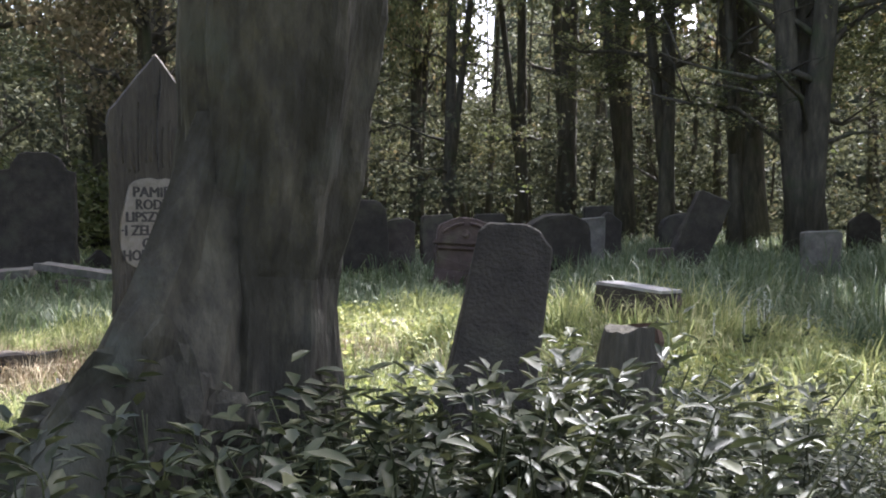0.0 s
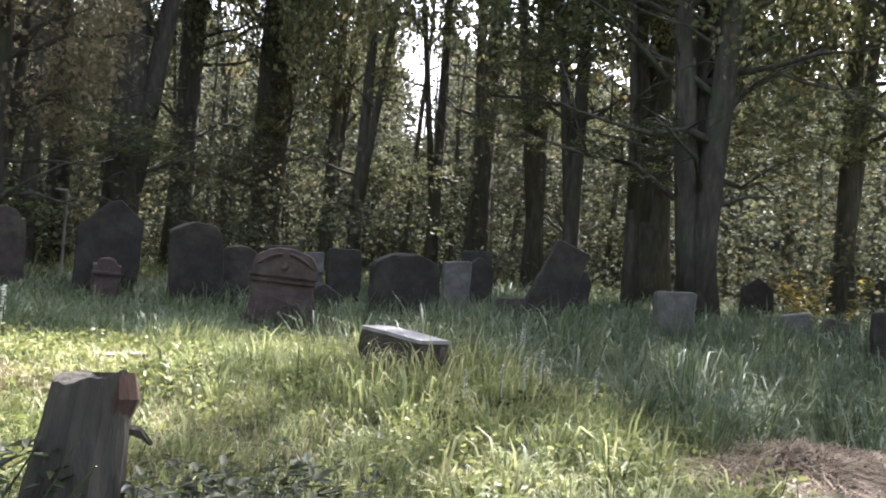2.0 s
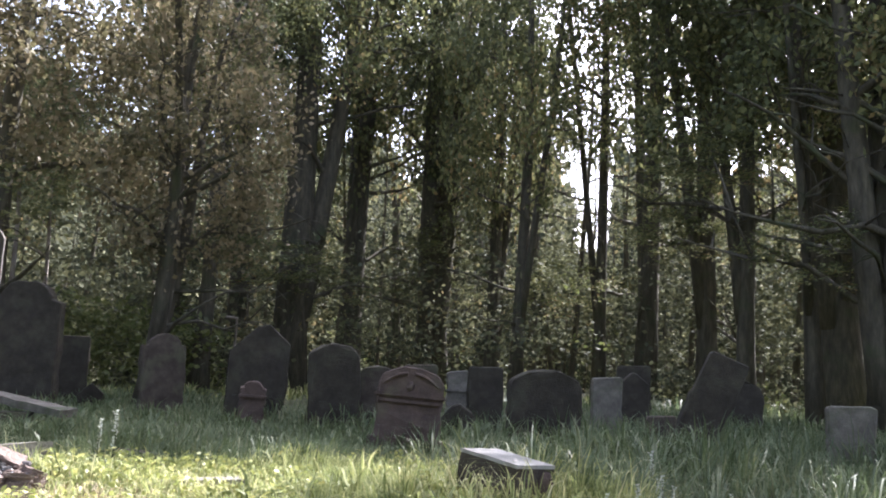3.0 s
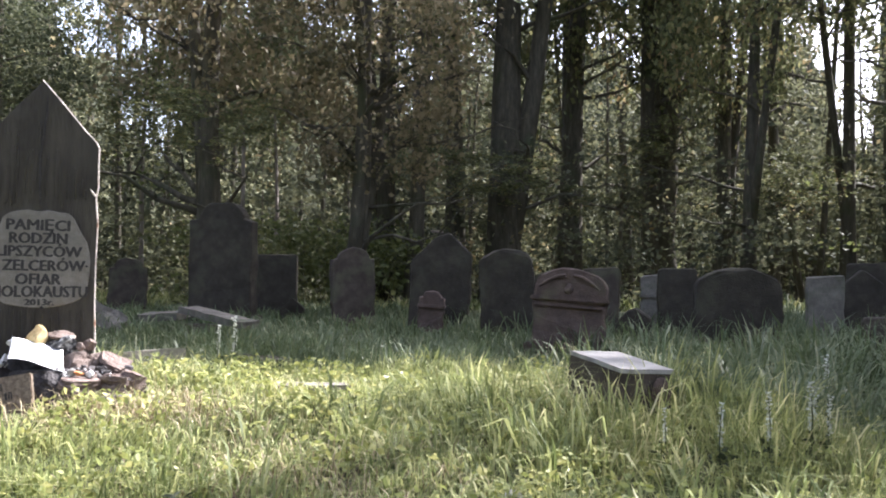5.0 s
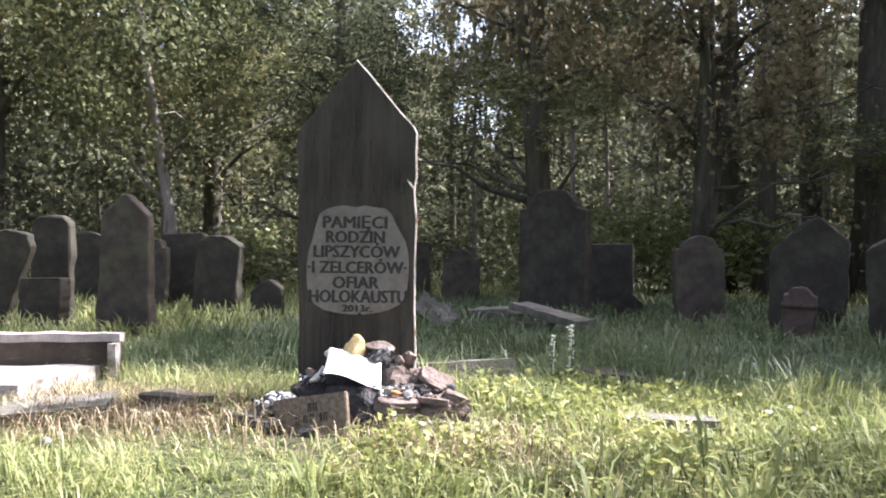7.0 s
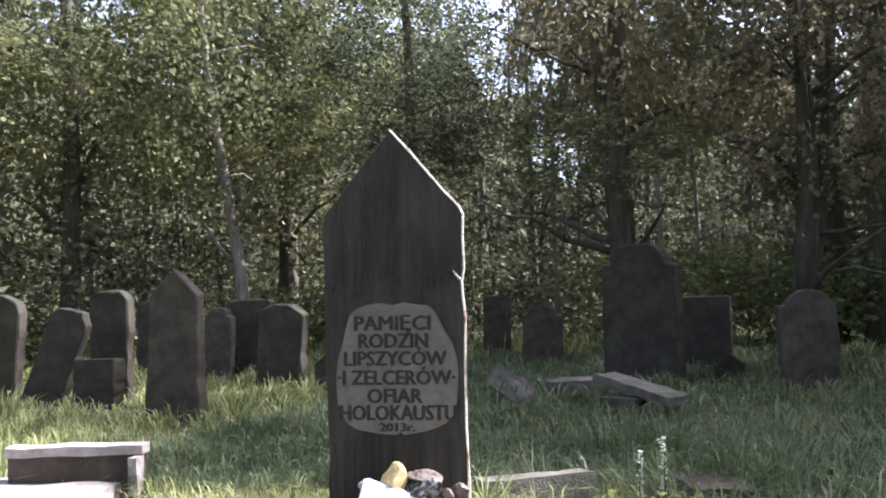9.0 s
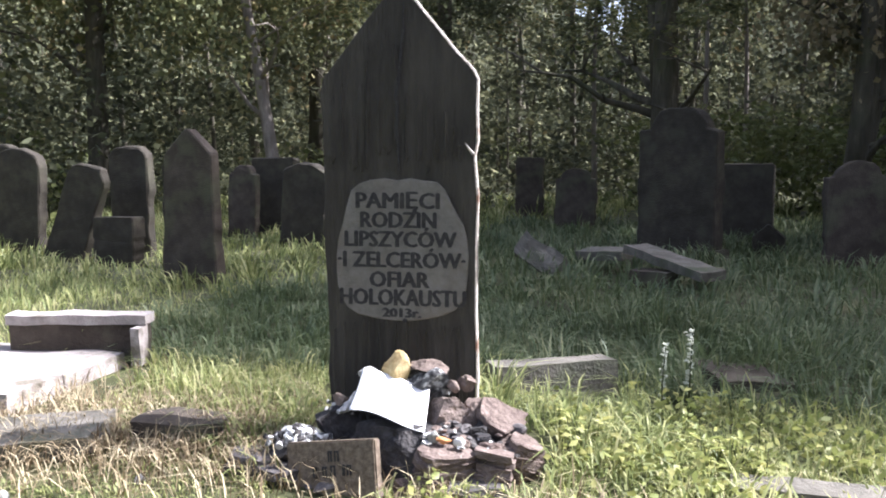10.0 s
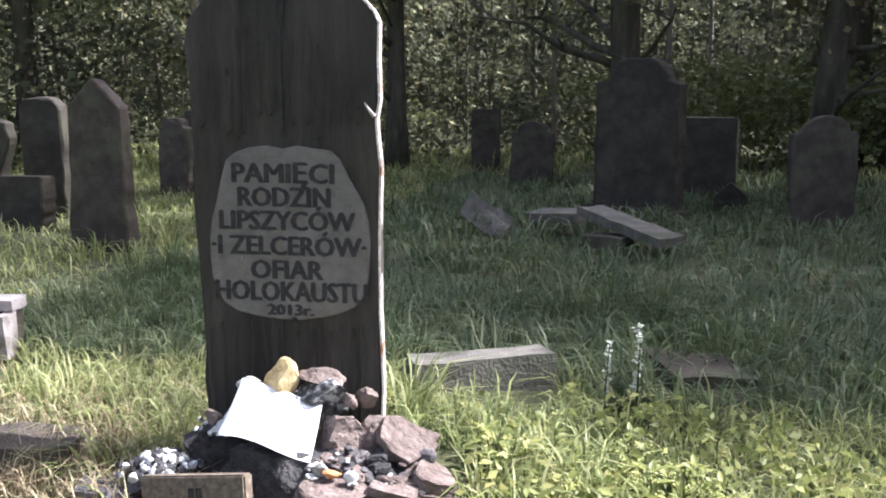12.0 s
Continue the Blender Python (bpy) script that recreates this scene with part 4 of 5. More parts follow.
def tree(x, y, r, height, fork, leanx=0.0, leany=0.0, crown=(3.0, 5.0), base=4.0, seed=1, stems=1, label="", mat=None, name="tree", twigs=True, leaves=None, crown_at=None, boughs=0):
    """Tapered trunk with limbs; crown: its half width and half height; base: where the crown starts."""
    rng = random.Random(seed)
    gz = ground_z(x, y)
    top = empty(name, pose(x, y, gz - 0.1), label or "tall dark woodland tree with thin green crown", "tree", "trees round the cemetery")
    mat = mat or M_BARK
    tips = []

    def stem(x0, y0, rr, lx, ly, z0, hh, nm):
        n = 9
        pts, rad = [], []
        for i in range(n + 1):
            k = i / n
            w = 0.35 * k * k
            pts.append((x0 + lx * k * hh + w * math.sin(seed + 5 * k), y0 + ly * k * hh + w * math.cos(seed * 1.7 + 4 * k), z0 + k * hh))
            fl = 0.32 * math.exp(-k * hh / 0.35) if z0 == 0 else 0
            rad.append(rr * (1 - 0.78 * k) * (1 + fl))
        part(nm, tube(pts, rad, 11, 0.14, seed * 1.3, True, 0.1), mat, top, smooth=True)
        return pts, rad

    pts, rad = stem(0, 0, r, leanx, leany, 0, height, "trunk")
    stems_pts = [(pts, rad)]
    for s in range(stems - 1):
        i = 3
        a = rng.uniform(0, 6.28)
        f = min(fork * 0.5 / (height / 3), 1)
        q = stem(pts[i][0] * f + 0.3 * r * math.cos(a), pts[i][1] * f + 0.3 * r * math.sin(a), r * (0.62 if fork > 1.5 else 0.75), leanx + 0.12 * math.cos(a), leany + 0.12 * math.sin(a), max(fork * 0.5, 0.1), height * 0.85, "stem")
        stems_pts.append(q)
    for pts, rad in stems_pts:
        for b in range(10 if twigs else 2):
            k = rng.uniform(0.12, 0.72)
            i = min(int(k * 9), 8)
            p = Vector(pts[i]).lerp(Vector(pts[i + 1]), k * 9 - i)
            a = rng.uniform(0, 6.28)
            L = crown[0] * rng.uniform(0.5, 1.15)
            up = rng.choice((0.15, 0.5, 0.8, 1.1))
            turn = rng.uniform(-0.5, 0.5)
            path = [p]
            for f in (0.18, 0.4, 0.64, 0.84, 1.0):
                c = a + turn * f
                path.append(p + Vector((math.cos(c) * L * f, math.sin(c) * L * f, L * up * (f - 0.45 * f * f) + rng.uniform(-0.05, 0.05) * L)))
            w = min(rad[i] * rng.uniform(0.2, 0.45), 0.085)
            limb = part("limb", tube(path, [w * 1.2, w * 0.85, w * 0.66, w * 0.45, w * 0.28, 0.01], 7, 0.1, b), mat, top, smooth=True)
            for c in range(3):
                t0 = path[rng.randint(1, 4)]
                t1 = t0 + Vector((rng.uniform(-1, 1), rng.uniform(-1, 1), rng.uniform(-0.35, 0.9))) * L * 0.42
                part("twig", tube([t0, t0.lerp(t1, 0.5) + Vector((rng.uniform(-0.1, 0.1), 0, 0.1)), t1], [w * 0.35, w * 0.22, 0.006], 5), mat, limb, smooth=True)
    me = leaves or CROWNS[seed % 4]
    ob = new("crown", me)
    ob.parent = top
    cx, cy = crown_at or (leanx * (base + crown[1]), leany * (base + crown[1]))
    ob.matrix_basis = Matrix.Translation((cx, cy, base + crown[1])) @ Matrix.Rotation(seed * 1.1, 4, "Z") @ Matrix.Diagonal((crown[0], crown[0], crown[1], 1))
    for k in range(boughs):
        a = seed * 2.1 + k * 2.4
        w = rng.uniform(1.3, 2.1)
        ob = new("lower_bough", BOUGHS[(seed + k) % 3])
        ob.parent = top
        ob.matrix_basis = Matrix.Translation((math.cos(a) * w, math.sin(a) * w, rng.uniform(3.3, 6.5))) @ Matrix.Rotation(a, 4, "Z") @ Matrix.Diagonal((w, w, rng.uniform(0.7, 1.2), 1))
    return top


def build_trees():
    T = tree
    T(8.5, 17.3, 0.56, 19, 3, 0.02, 0.0, (3.4, 5.5), 7.5, 2, stems=2, label="tall straight dark trunk with high green crown", boughs=2)
    T(8.0, 20.5, 0.38, 18, 5, -0.03, 0.0, (3.0, 5.0), 7.5, 3, stems=2, boughs=1)
    T(12.0, 21.0, 0.44, 22, 5, 0.02, 0.0, (4.0, 7.5), 6.0, 4, stems=2, boughs=1)
    T(15.2, 20.8, 0.60, 22, 1.2, 0.0, 0.0, (4.6, 7.5), 6.5, 5, stems=3, label="thick dark multi-stemmed woodland tree", boughs=2)
    T(14.6, 14.4, 0.21, 17, 5, 0.02, 0.0, (3.4, 6.4), 5.0, 6, stems=2, boughs=1)
    T(17.6, 14.2, 0.20, 24, 5, 0.0, 0.0, (3.6, 5.5), 14.5, 7, stems=2, boughs=1)
    T(18.2, 12.8, 0.33, 27, 5, 0.03, 0.0, (5.0, 9.2), 9.4, 8, label="dark trunk leaning over the gravestones", stems=2, boughs=1)
    T(18.5, 10.6, 0.30, 21, 5, -0.02, 0.0, (4.4, 8.2), 5.6, 9, stems=2, boughs=1)
    # crown set off its trunk, above the view, to shade grass behind the memorial
    T(15.6, 4.95, 0.17, 17, 5, -0.02, 0.02, (3.5, 2.7), 9.4, 10, crown_at=(-2.9, 2.9), label="slim dark trunk in tall grass at the wood edge", stems=2, boughs=1)
    T(17.0, 8.0, 0.26, 14, 5, 0.02, 0.0, (3.3, 5.2), 4.6, 25, stems=2, boughs=1)
    T(18.9, 6.7, 0.50, 17, 5, 0.0, 0.02, (3.8, 6.0), 5.0, 11, label="thick dark trunk in the wood", stems=2, boughs=1)
    T(15.6, 3.3, 0.40, 17, 0.7, 0.0, 0.02, (3.6, 5.2), 4.6, 12, stems=4, label="thick dark forked tree trunk in tall grass", boughs=2)
    T(17.5, -0.2, 0.28, 21, 5, 0.0, 0.0, (4.4, 8.2), 4.6, 13, stems=2, boughs=1)
    low = T(3.3, 9.8, 0.22, 8.5, 2.2, 0.06, 0.0, (2.5, 3.3), 2.2, 14, stems=3, label="low forked tree with browning leaves", leaves=BROWN_CROWN)
    # extra limb and upper crown, added out of view to shade the left graves
    part("limb", tube([(0.2, 0.0, 4.6), (-0.2, -1.0, 6.4), (-0.6, -2.2, 7.6), (-0.9, -3.0, 8.2)], [0.09, 0.07, 0.05, 0.015], 8), M_BARK, low, smooth=True)
    ob = new("crown", BROWN_CROWN)
    ob.parent = low
    ob.matrix_basis = Matrix.Translation((-0.9, -2.9, 8.6)) @ Matrix.Diagonal((2.3, 1.8, 1.1, 1))
    # pale bark here puts the sunlight on the lower trunk into the colour
    T(-7.2, 12.3, 0.15, 10, 4, -0.14, 0.0, (3.0, 3.8), 2.4, 15, mat=M_PALEBARK, label="leaning tree, pale bark standing for sun on its lower trunk", boughs=2)
    T(0.6, 11.4, 0.26, 12, 4, 0.0, 0.0, (3.0, 4.2), 3.6, 16, stems=2, leaves=BROWN_CROWN, label="forked tree with thin browning crown", boughs=2)
    T(-4.0, 13.6, 0.22, 11, 4, -0.02, 0.0, (2.6, 2.6), 3.4, 18, label="tree with a light green sunlit crown", leaves=PALE_CROWN, boughs=2)
    # tree added out of view; its crown shades the old trunk and weeds
    over = T(10.2, -6.2, 0.24, 10, 4, -0.36, 0.20, (2.4, 2.3), 5.6, 24, crown_at=(-4.6, 4.4), label="unseen leaning tree added to shade the old trunk and weeds")
    part("limb", tube([(-2.0, 1.1, 5.6), (-2.9, 2.4, 6.8), (-3.8, 3.6, 7.4), (-4.6, 4.4, 7.8)], [0.12, 0.1, 0.07, 0.02], 8), M_BARK, over, smooth=True)
    # second limb and crown, also unseen, placed to shade the foreground grass
    part("limb", tube([(-1.9, 1.0, 5.2), (-2.2, 2.6, 6.8), (-2.5, 4.6, 7.6), (-2.6, 6.0, 8.0)], [0.12, 0.1, 0.07, 0.02], 8), M_BARK, over, smooth=True)
    ob = new("crown", CROWNS[2])
    ob.parent = over
    ob.matrix_basis = Matrix.Translation((-2.6, 6.05, 8.0)) @ Matrix.Diagonal((1.3, 0.8, 0.9, 1))
    T(-11.5, 12.0, 0.26, 12, 4, 0.0, 0.0, (3.3, 4.4), 2.4, 19, boughs=2)
    T(-13.0, 8.0, 0.26, 12, 4, 0.0, 0.0, (3.2, 4.4), 2.4, 20, boughs=2)
    T(5.6, 15.5, 0.24, 13, 4, 0.02, 0.0, (2.4, 3.4), 6.4, 21, stems=2, boughs=1)
    T(21.0, 2.5, 0.28, 16, 4, 0.0, 0.0, (3.6, 5.6), 3.4, 22, stems=2, boughs=1)
    T(21.0, -4.5, 0.30, 18, 4, 0.0, 0.0, (4.2, 6.8), 3.4, 23)
    T(5.2, 17.8, 0.30, 20, 5, 0.0, 0.0, (3.6, 5.0), 6.5, 41, stems=2, boughs=1)
    T(15.8, 17.6, 0.26, 18, 5, 0.0, 0.0, (2.6, 6.0), 4.5, 43, stems=2, boughs=1)
    T(-8.5, 16.8, 0.28, 18, 5, 0.0, 0.0, (4.4, 5.6), 4.0, 44, stems=2, boughs=2)
    # slim pale young trees
    for i, (x, y) in enumerate([(-1.4, 18.0), (0.2, 19.5), (1.2, 17.6), (2.2, 20.5), (-9.4, 15.8), (-8.6, 17.5)]):
        T(x, y, 0.075, 9.5, 4, 0.01 * (i - 3), 0, (1.5, 3.0), 4.2, 30 + i, label="slim young tree with pale bark", mat=M_PALEBARK, twigs=False)


build_trees()


def build_near_tree():
    x, y = -1.11, -3.74
    top = empty("old_tree", pose(x, y, ground_z(x, y) - 0.1), "massive old tree trunk with ridged dark bark and flared roots", "tree")
    pts = [(0, 0, 0), (0, 0, 0.15), (0, 0, 0.35), (0, 0, 0.6), (0.0, 0, 0.9), (0.02, 0, 1.3), (0.07, -0.04, 1.7), (0.10, -0.07, 2.2), (0.16, -0.1, 3.0), (0.25, -0.1, 4.5), (0.4, -0.1, 7.0), (0.5, -0.1, 10)]
    rad = [0.62, 0.50, 0.38, 0.32, 0.285, 0.268, 0.278, 0.31, 0.31, 0.28, 0.22, 0.12]
    fine_p, fine_r = [], []
    for i in range(len(pts) - 1):
        for k in range(14):
            f = k / 14
            fine_p.append(Vector(pts[i]).lerp(Vector(pts[i + 1]), f))
            fine_r.append(rad[i] * (1 - f) + rad[i + 1] * f)
    fine_p.append(Vector(pts[-1])), fine_r.append(rad[-1])
    tb = tube(fine_p, fine_r, 110, 0.10, 2.0, True, 0.16)
    for v in tb.verts:
        if v.co.z < 4.5:
            out = Vector((v.co.x, v.co.y, 0)).normalized()
            k = noise.noise(Vector((v.co.x * 16, v.co.y * 16, v.co.z * 2.2))) + 0.5 * noise.noise(Vector((v.co.x * 34, v.co.y * 34, v.co.z * 7)))
            v.co += out * 0.022 * k
    part("trunk", tb, M_OLDBARK, top, smooth=False)
    for a, L, h in ((205, 0.95, 0.62), (150, 0.75, 0.5), (250, 0.7, 0.35), (320, 0.7, 0.4), (20, 0.6, 0.4), (80, 0.7, 0.4)):
        c, s = math.cos(radians(a)), math.sin(radians(a))
        b = tube([(c * 0.15, s * 0.15, h + 0.15), (c * 0.36, s * 0.36, h * 0.66), (c * L * 0.7, s * L * 0.7, h * 0.28), (c * L, s * L, 0.0)], [0.12, 0.15, 0.13, 0.05], 12, 0.3, a, True, 0.15)
        part("root", b, M_OLDBARK, top, smooth=True)
    b = tube([(-0.12, -0.05, 1.75), (-0.22, -0.09, 1.3), (-0.36, -0.13, 0.95), (-0.56, -0.18, 0.62), (-0.80, -0.24, 0.25)], [0.08, 0.15, 0.20, 0.25, 0.28], 20, 0.25, 4.0, True, 0.2)
    roughen(b, 0.03, 7.0, 4.0)
    part("buttress", b, M_OLDBARK, top)
    # rotten hump at the foot
    b = rock_bm(0.80, 0.60, 1.22, 321, 5, 0.9)
    roughen(b, 0.035, 15.0, 6.0)
    roughen(b, 0.05, 5.0, 2.0)
    bmesh.ops.translate(b, vec=(-0.40, -0.12, 0.48), verts=b.verts)
    part("root_hump", b, M_OLDBARK, top, "dark rotten hump at the foot of the trunk")
    for i, (a, h, L) in enumerate(((40, 5.0, 3.0), (160, 6.0, 3.0), (280, 6.5, 3.0))):
        c, s = math.cos(radians(a)), math.sin(radians(a))
        part("limb", tube([(0.3, 0.05, h), (0.3 + c * L * 0.5, s * L * 0.5, h + 1.2), (0.3 + c * L, s * L, h + 2.2)], [0.12, 0.08, 0.02], 8), M_OLDBARK, top, smooth=True)
    ob = new("crown", CROWNS[1])
    ob.parent = top
    ob.matrix_basis = Matrix.Translation((0.3, 0, 9.5)) @ Matrix.Diagonal((3.2, 3.2, 3.6, 1))


build_near_tree()


def clearing(x, y, z):
    """Rides through the wood, open to the sky above the undergrowth."""
    for x0, y0, az, half, rise in ((0.0, -6.5, 39.5, 0.028, 0.17), (1.3, -4.4, -7.0, 0.05, 0.17)):
        sa, ca = math.sin(radians(az)), math.cos(radians(az))
        side, along = (x - x0) * ca - (y - y0) * sa, (x - x0) * sa + (y - y0) * ca
        rag = 1 + 0.7 * noise.noise(Vector((x * 0.5, y * 0.5, z * 0.45))) + 0.25 * math.sin(z * 1.3)
        if along > 0 and abs(side) < half * along * rag and z > 0.9 + rise * along * (1.1 - 0.2 * rag):
            return True
    return False


def build_woods():
    """The wood behind: trunks, foliage and undergrowth past counting."""
    rng = np.random.default_rng(5)
    tr_v, tr_t = [], []
    cs, sp = [], []
    low, lsp = [], []
    count = 0
    for n in range(430):
        a = rng.uniform(-1.25, 2.15) if n < 400 else rng.uniform(2.2, 5.0)
        d = 20 + 28 * math.sqrt(rng.uniform(0.02, 1))
        x, y = 3 + d * math.sin(a), -1 + d * math.cos(a)
        r, h = rng.uniform(0.03, 0.13) * (2.2 if n % 5 == 0 else 1), rng.uniform(10, 17)
        z0 = -0.6
        lx, ly = rng.normal(0, 0.05, 2)
        ring = 6
        base = count
        for k, rr in ((0, 1.25), (0.15, 1.0), (0.6, 0.7), (1.0, 0.15)):
            for j in range(ring):
                t = 2 * math.pi * j / ring
                bend = 0.5 * math.sin(k * 3 + n)
                tr_v.append((x + lx * h * k + bend * k + math.cos(t) * r * rr, y + ly * h * k + math.sin(t) * r * rr, z0 + h * k))
        for k in range(3):
            for j in range(ring):
                p, q = base + k * ring + j, base + k * ring + (j + 1) % ring
                tr_t += [(p, q, q + ring), (p, q + ring, p + ring)]
        count += 4 * ring
        for _ in range(22):
            c = (x + lx * h + rng.normal(0, 2.0), y + rng.normal(0, 2.0), rng.uniform(1.6, h + 0.5))
            if (clearing(*c) and rng.random() < 0.85) or noise.noise(Vector(c) * 0.33) < -0.3:
                continue
            cs.append(c)
            sp.append(rng.uniform(0.28, 0.68))
    for i in range(2400):
        a = rng.uniform(-1.25, 2.15)
        d = rng.uniform(18, 48) if i % 3 else rng.uniform(17, 24)
        x, y = 3 + d * math.sin(a), -1 + d * math.cos(a)
        c = (x, y, rng.uniform(0.0, 1.0) ** 1.5 * 4.2)
        if noise.noise(Vector((x * 0.28, y * 0.28, c[2] * 0.6))) < -0.02:
            continue
        low.append(c)
        lsp.append(rng.uniform(0.3, 0.8))
    ob = new("woodland_trunks", array_mesh("woodland_trunks", tr_v, tr_t, M_BARK, True))
    tagged(ob, "many slim dark trunks of the wood behind", "woodland", kind="stuff")
    v, t = leaf_cloud(rng, cs, sp, 50, 0.25, 0.45)
    ob = new("woodland_foliage", array_mesh("woodland_foliage", v, t, M_FARLEAF))
    tagged(ob, "green and browning foliage of the wood behind", "foliage", kind="stuff")
    # clumps repeated in the lighter leaf, as patches of sun on the undergrowth
    bright = [(rng.uniform(-0.5, 6.5), rng.uniform(15.0, 18.0), rng.uniform(0.3, 2.0)) for _ in range(70)]
    bright += [c for c in low if noise.noise(Vector(c) * 0.21 + Vector((7, 3, 1))) > 0.32]
    v, t = leaf_cloud(rng, bright, [0.45] * len(bright), 60, 0.17, 0.5)
    ob = new("sunlit_undergrowth", array_mesh("sunlit_undergrowth", v, t, M_LITBUSH))
    tagged(ob, "yellow-green bushes at the wood edge, sunlight put into the leaf colour", "undergrowth", kind="stuff")
    v, t = leaf_cloud(rng, low, lsp, 80, 0.17, 0.5)
    ob = new("undergrowth", array_mesh("undergrowth", v, t, M_FARLEAF))
    tagged(ob, "bright green undergrowth at the edge of the wood", "undergrowth", kind="stuff")
    # the wood going on in the distance
    bv, bt = [], []
    m = 720
    for i in range(m):
        a = 2 * math.pi * i / m
        r = 56 + 3 * math.sin(a * 23)
        h = 16.5 + 2.0 * math.sin(a * 17) + 1.5 * math.sin(a * 61 + 1) + rng.normal(0, 0.6)
        h = min(h, 10.0 + 2.5 * noise.noise(Vector((a * 30, 0, 0)))) if clearing(3 + r * math.cos(a), r * math.sin(a), 14) else h
        bv += [(3 + r * math.cos(a), r * math.sin(a), -3), (3 + r * math.cos(a), r * math.sin(a), h)]
    for i in range(m):
        p, q = 2 * i, 2 * ((i + 1) % m)
        bt += [(p, q, q + 1), (p, q + 1, p + 1)]
    ob = new("backdrop", array_mesh("backdrop", bv, bt, M_FARWOOD))
    tagged(ob, "dim green depth of the wood far off", "backdrop", kind="structure")


build_woods()


# ---- grass and weeds ----
def blades(rng, x, y, height, width, lean=0.5, a=None):
    """Bent tapering blades of grass as arrays."""
    n = len(x)
    z = ground_zs(x, y) - 0.02
    h = height * rng.uniform(0.5, 1.3, n)
    a = rng.uniform(0, 2 * math.pi, n) if a is None else a
    b = a + rng.uniform(-0.6, 0.6, n) + math.pi / 2
    k = lean * rng.uniform(0.15, 1.5, n) * h
    wx, wy = np.cos(b) * width / 2, np.sin(b) * width / 2
    dx, dy = np.cos(a) * k, np.sin(a) * k
    P = [np.stack([x - wx * 0.7, y - wy * 0.7, z], 1), np.stack([x + wx * 0.7, y + wy * 0.7, z], 1),
         np.stack([x + dx * 0.4 - wx, y + dy * 0.4 - wy, z + h * 0.62], 1), np.stack([x + dx * 0.4 + wx, y + dy * 0.4 + wy, z + h * 0.62], 1),
         np.stack([x + dx, y + dy, z + h * (1 - 0.3 * np.minimum(k / h, 1.6))], 1)]
    v = np.stack(P, 1).reshape(-1, 3)
    i = np.arange(n)[:, None] * 5
    return v, np.concatenate([i + [0, 1, 3], i + [0, 3, 2], i + [2, 3, 4]])


def tufty(x, y, f=1.0):
    return 0.5 + 0.5 * np.sin(x * 2.1 * f + 1.7 * np.sin(y * 1.3 * f)) * np.sin(y * 2.4 * f + 1.4 * np.sin(x * 1.1 * f))


KEEP_OUT = [(0.20, 0.98, 0.58, 1.12), (1.4, 1.8, 1.1, 1.5), (-0.45, 0.78, -0.55, 0.10), (-0.30, 0.14, -0.72, -0.5), (-2.95, -1.75, -0.35, 0.75), (-1.92, -1.35, -0.9, -0.55), (3.3, 3.95, -1.75, -1.25), (4.35, 6.3, -4.5, -3.6)]


def scatter(rng, x0, x1, y0, y1, per_m2, tall, width, jitter=0.6):
    """Grass over a field: tufts of blades splayed from one root, with single blades between."""
    n = int((x1 - x0) * (y1 - y0) * per_m2)
    tufts = max(n // 22, 1)
    cx, cy, ch = rng.uniform(x0, x1, tufts), rng.uniform(y0, y1, tufts), rng.uniform(0.55, 1.5, tufts)
    j = rng.integers(0, tufts, n)
    own = rng.random(n) < 0.6
    a = rng.uniform(0, 2 * math.pi, n)
    r = np.abs(rng.normal(0, 0.045, n)) * (1 + width * 25)
    sweep = (cx * 1.7 + cy * 1.1)[j]
    x = np.where(own, cx[j] + np.cos(a) * r, rng.uniform(x0, x1, n))
    y = np.where(own, cy[j] + np.sin(a) * r, rng.uniform(y0, y1, n))
    a = np.where(own, np.arctan2(np.sin(a) + 0.6 * np.sin(sweep), np.cos(a) + 0.6 * np.cos(sweep)), a)
    hs = np.where(own, ch[j], 0.7)
    ok = np.ones(n, bool)
    for p, q, c, d in KEEP_OUT:
        ok &= ~((x > p) & (x < q) & (y > c) & (y < d))
    x, y, a, hs = x[ok], y[ok], a[ok], hs[ok]
    t = tufty(x, y) * 0.6 + tufty(x, y, 2.7) * 0.4
    h = tall * hs * (1 - jitter / 2 + jitter * t)
    trodden = np.exp(-(((x + 0.2) / 0.8) ** 2 + ((y + 0.95) / 0.45) ** 2)) + np.exp(-(((x + 1.4) / 0.8) ** 2 + ((y + 0.7) / 0.5) ** 2))
    h = h * (1 - 0.65 * np.clip(trodden, 0, 1))
    return blades(rng, x, y, h, width * rng.uniform(0.6, 1.3, len(x)), 1.0, a)


def join_arrays(parts):
    vs, ts, k = [], [], 0
    for v, t in parts:
        vs.append(v), ts.append(t + k)
        k += len(v)
    return np.concatenate(vs), np.concatenate(ts)


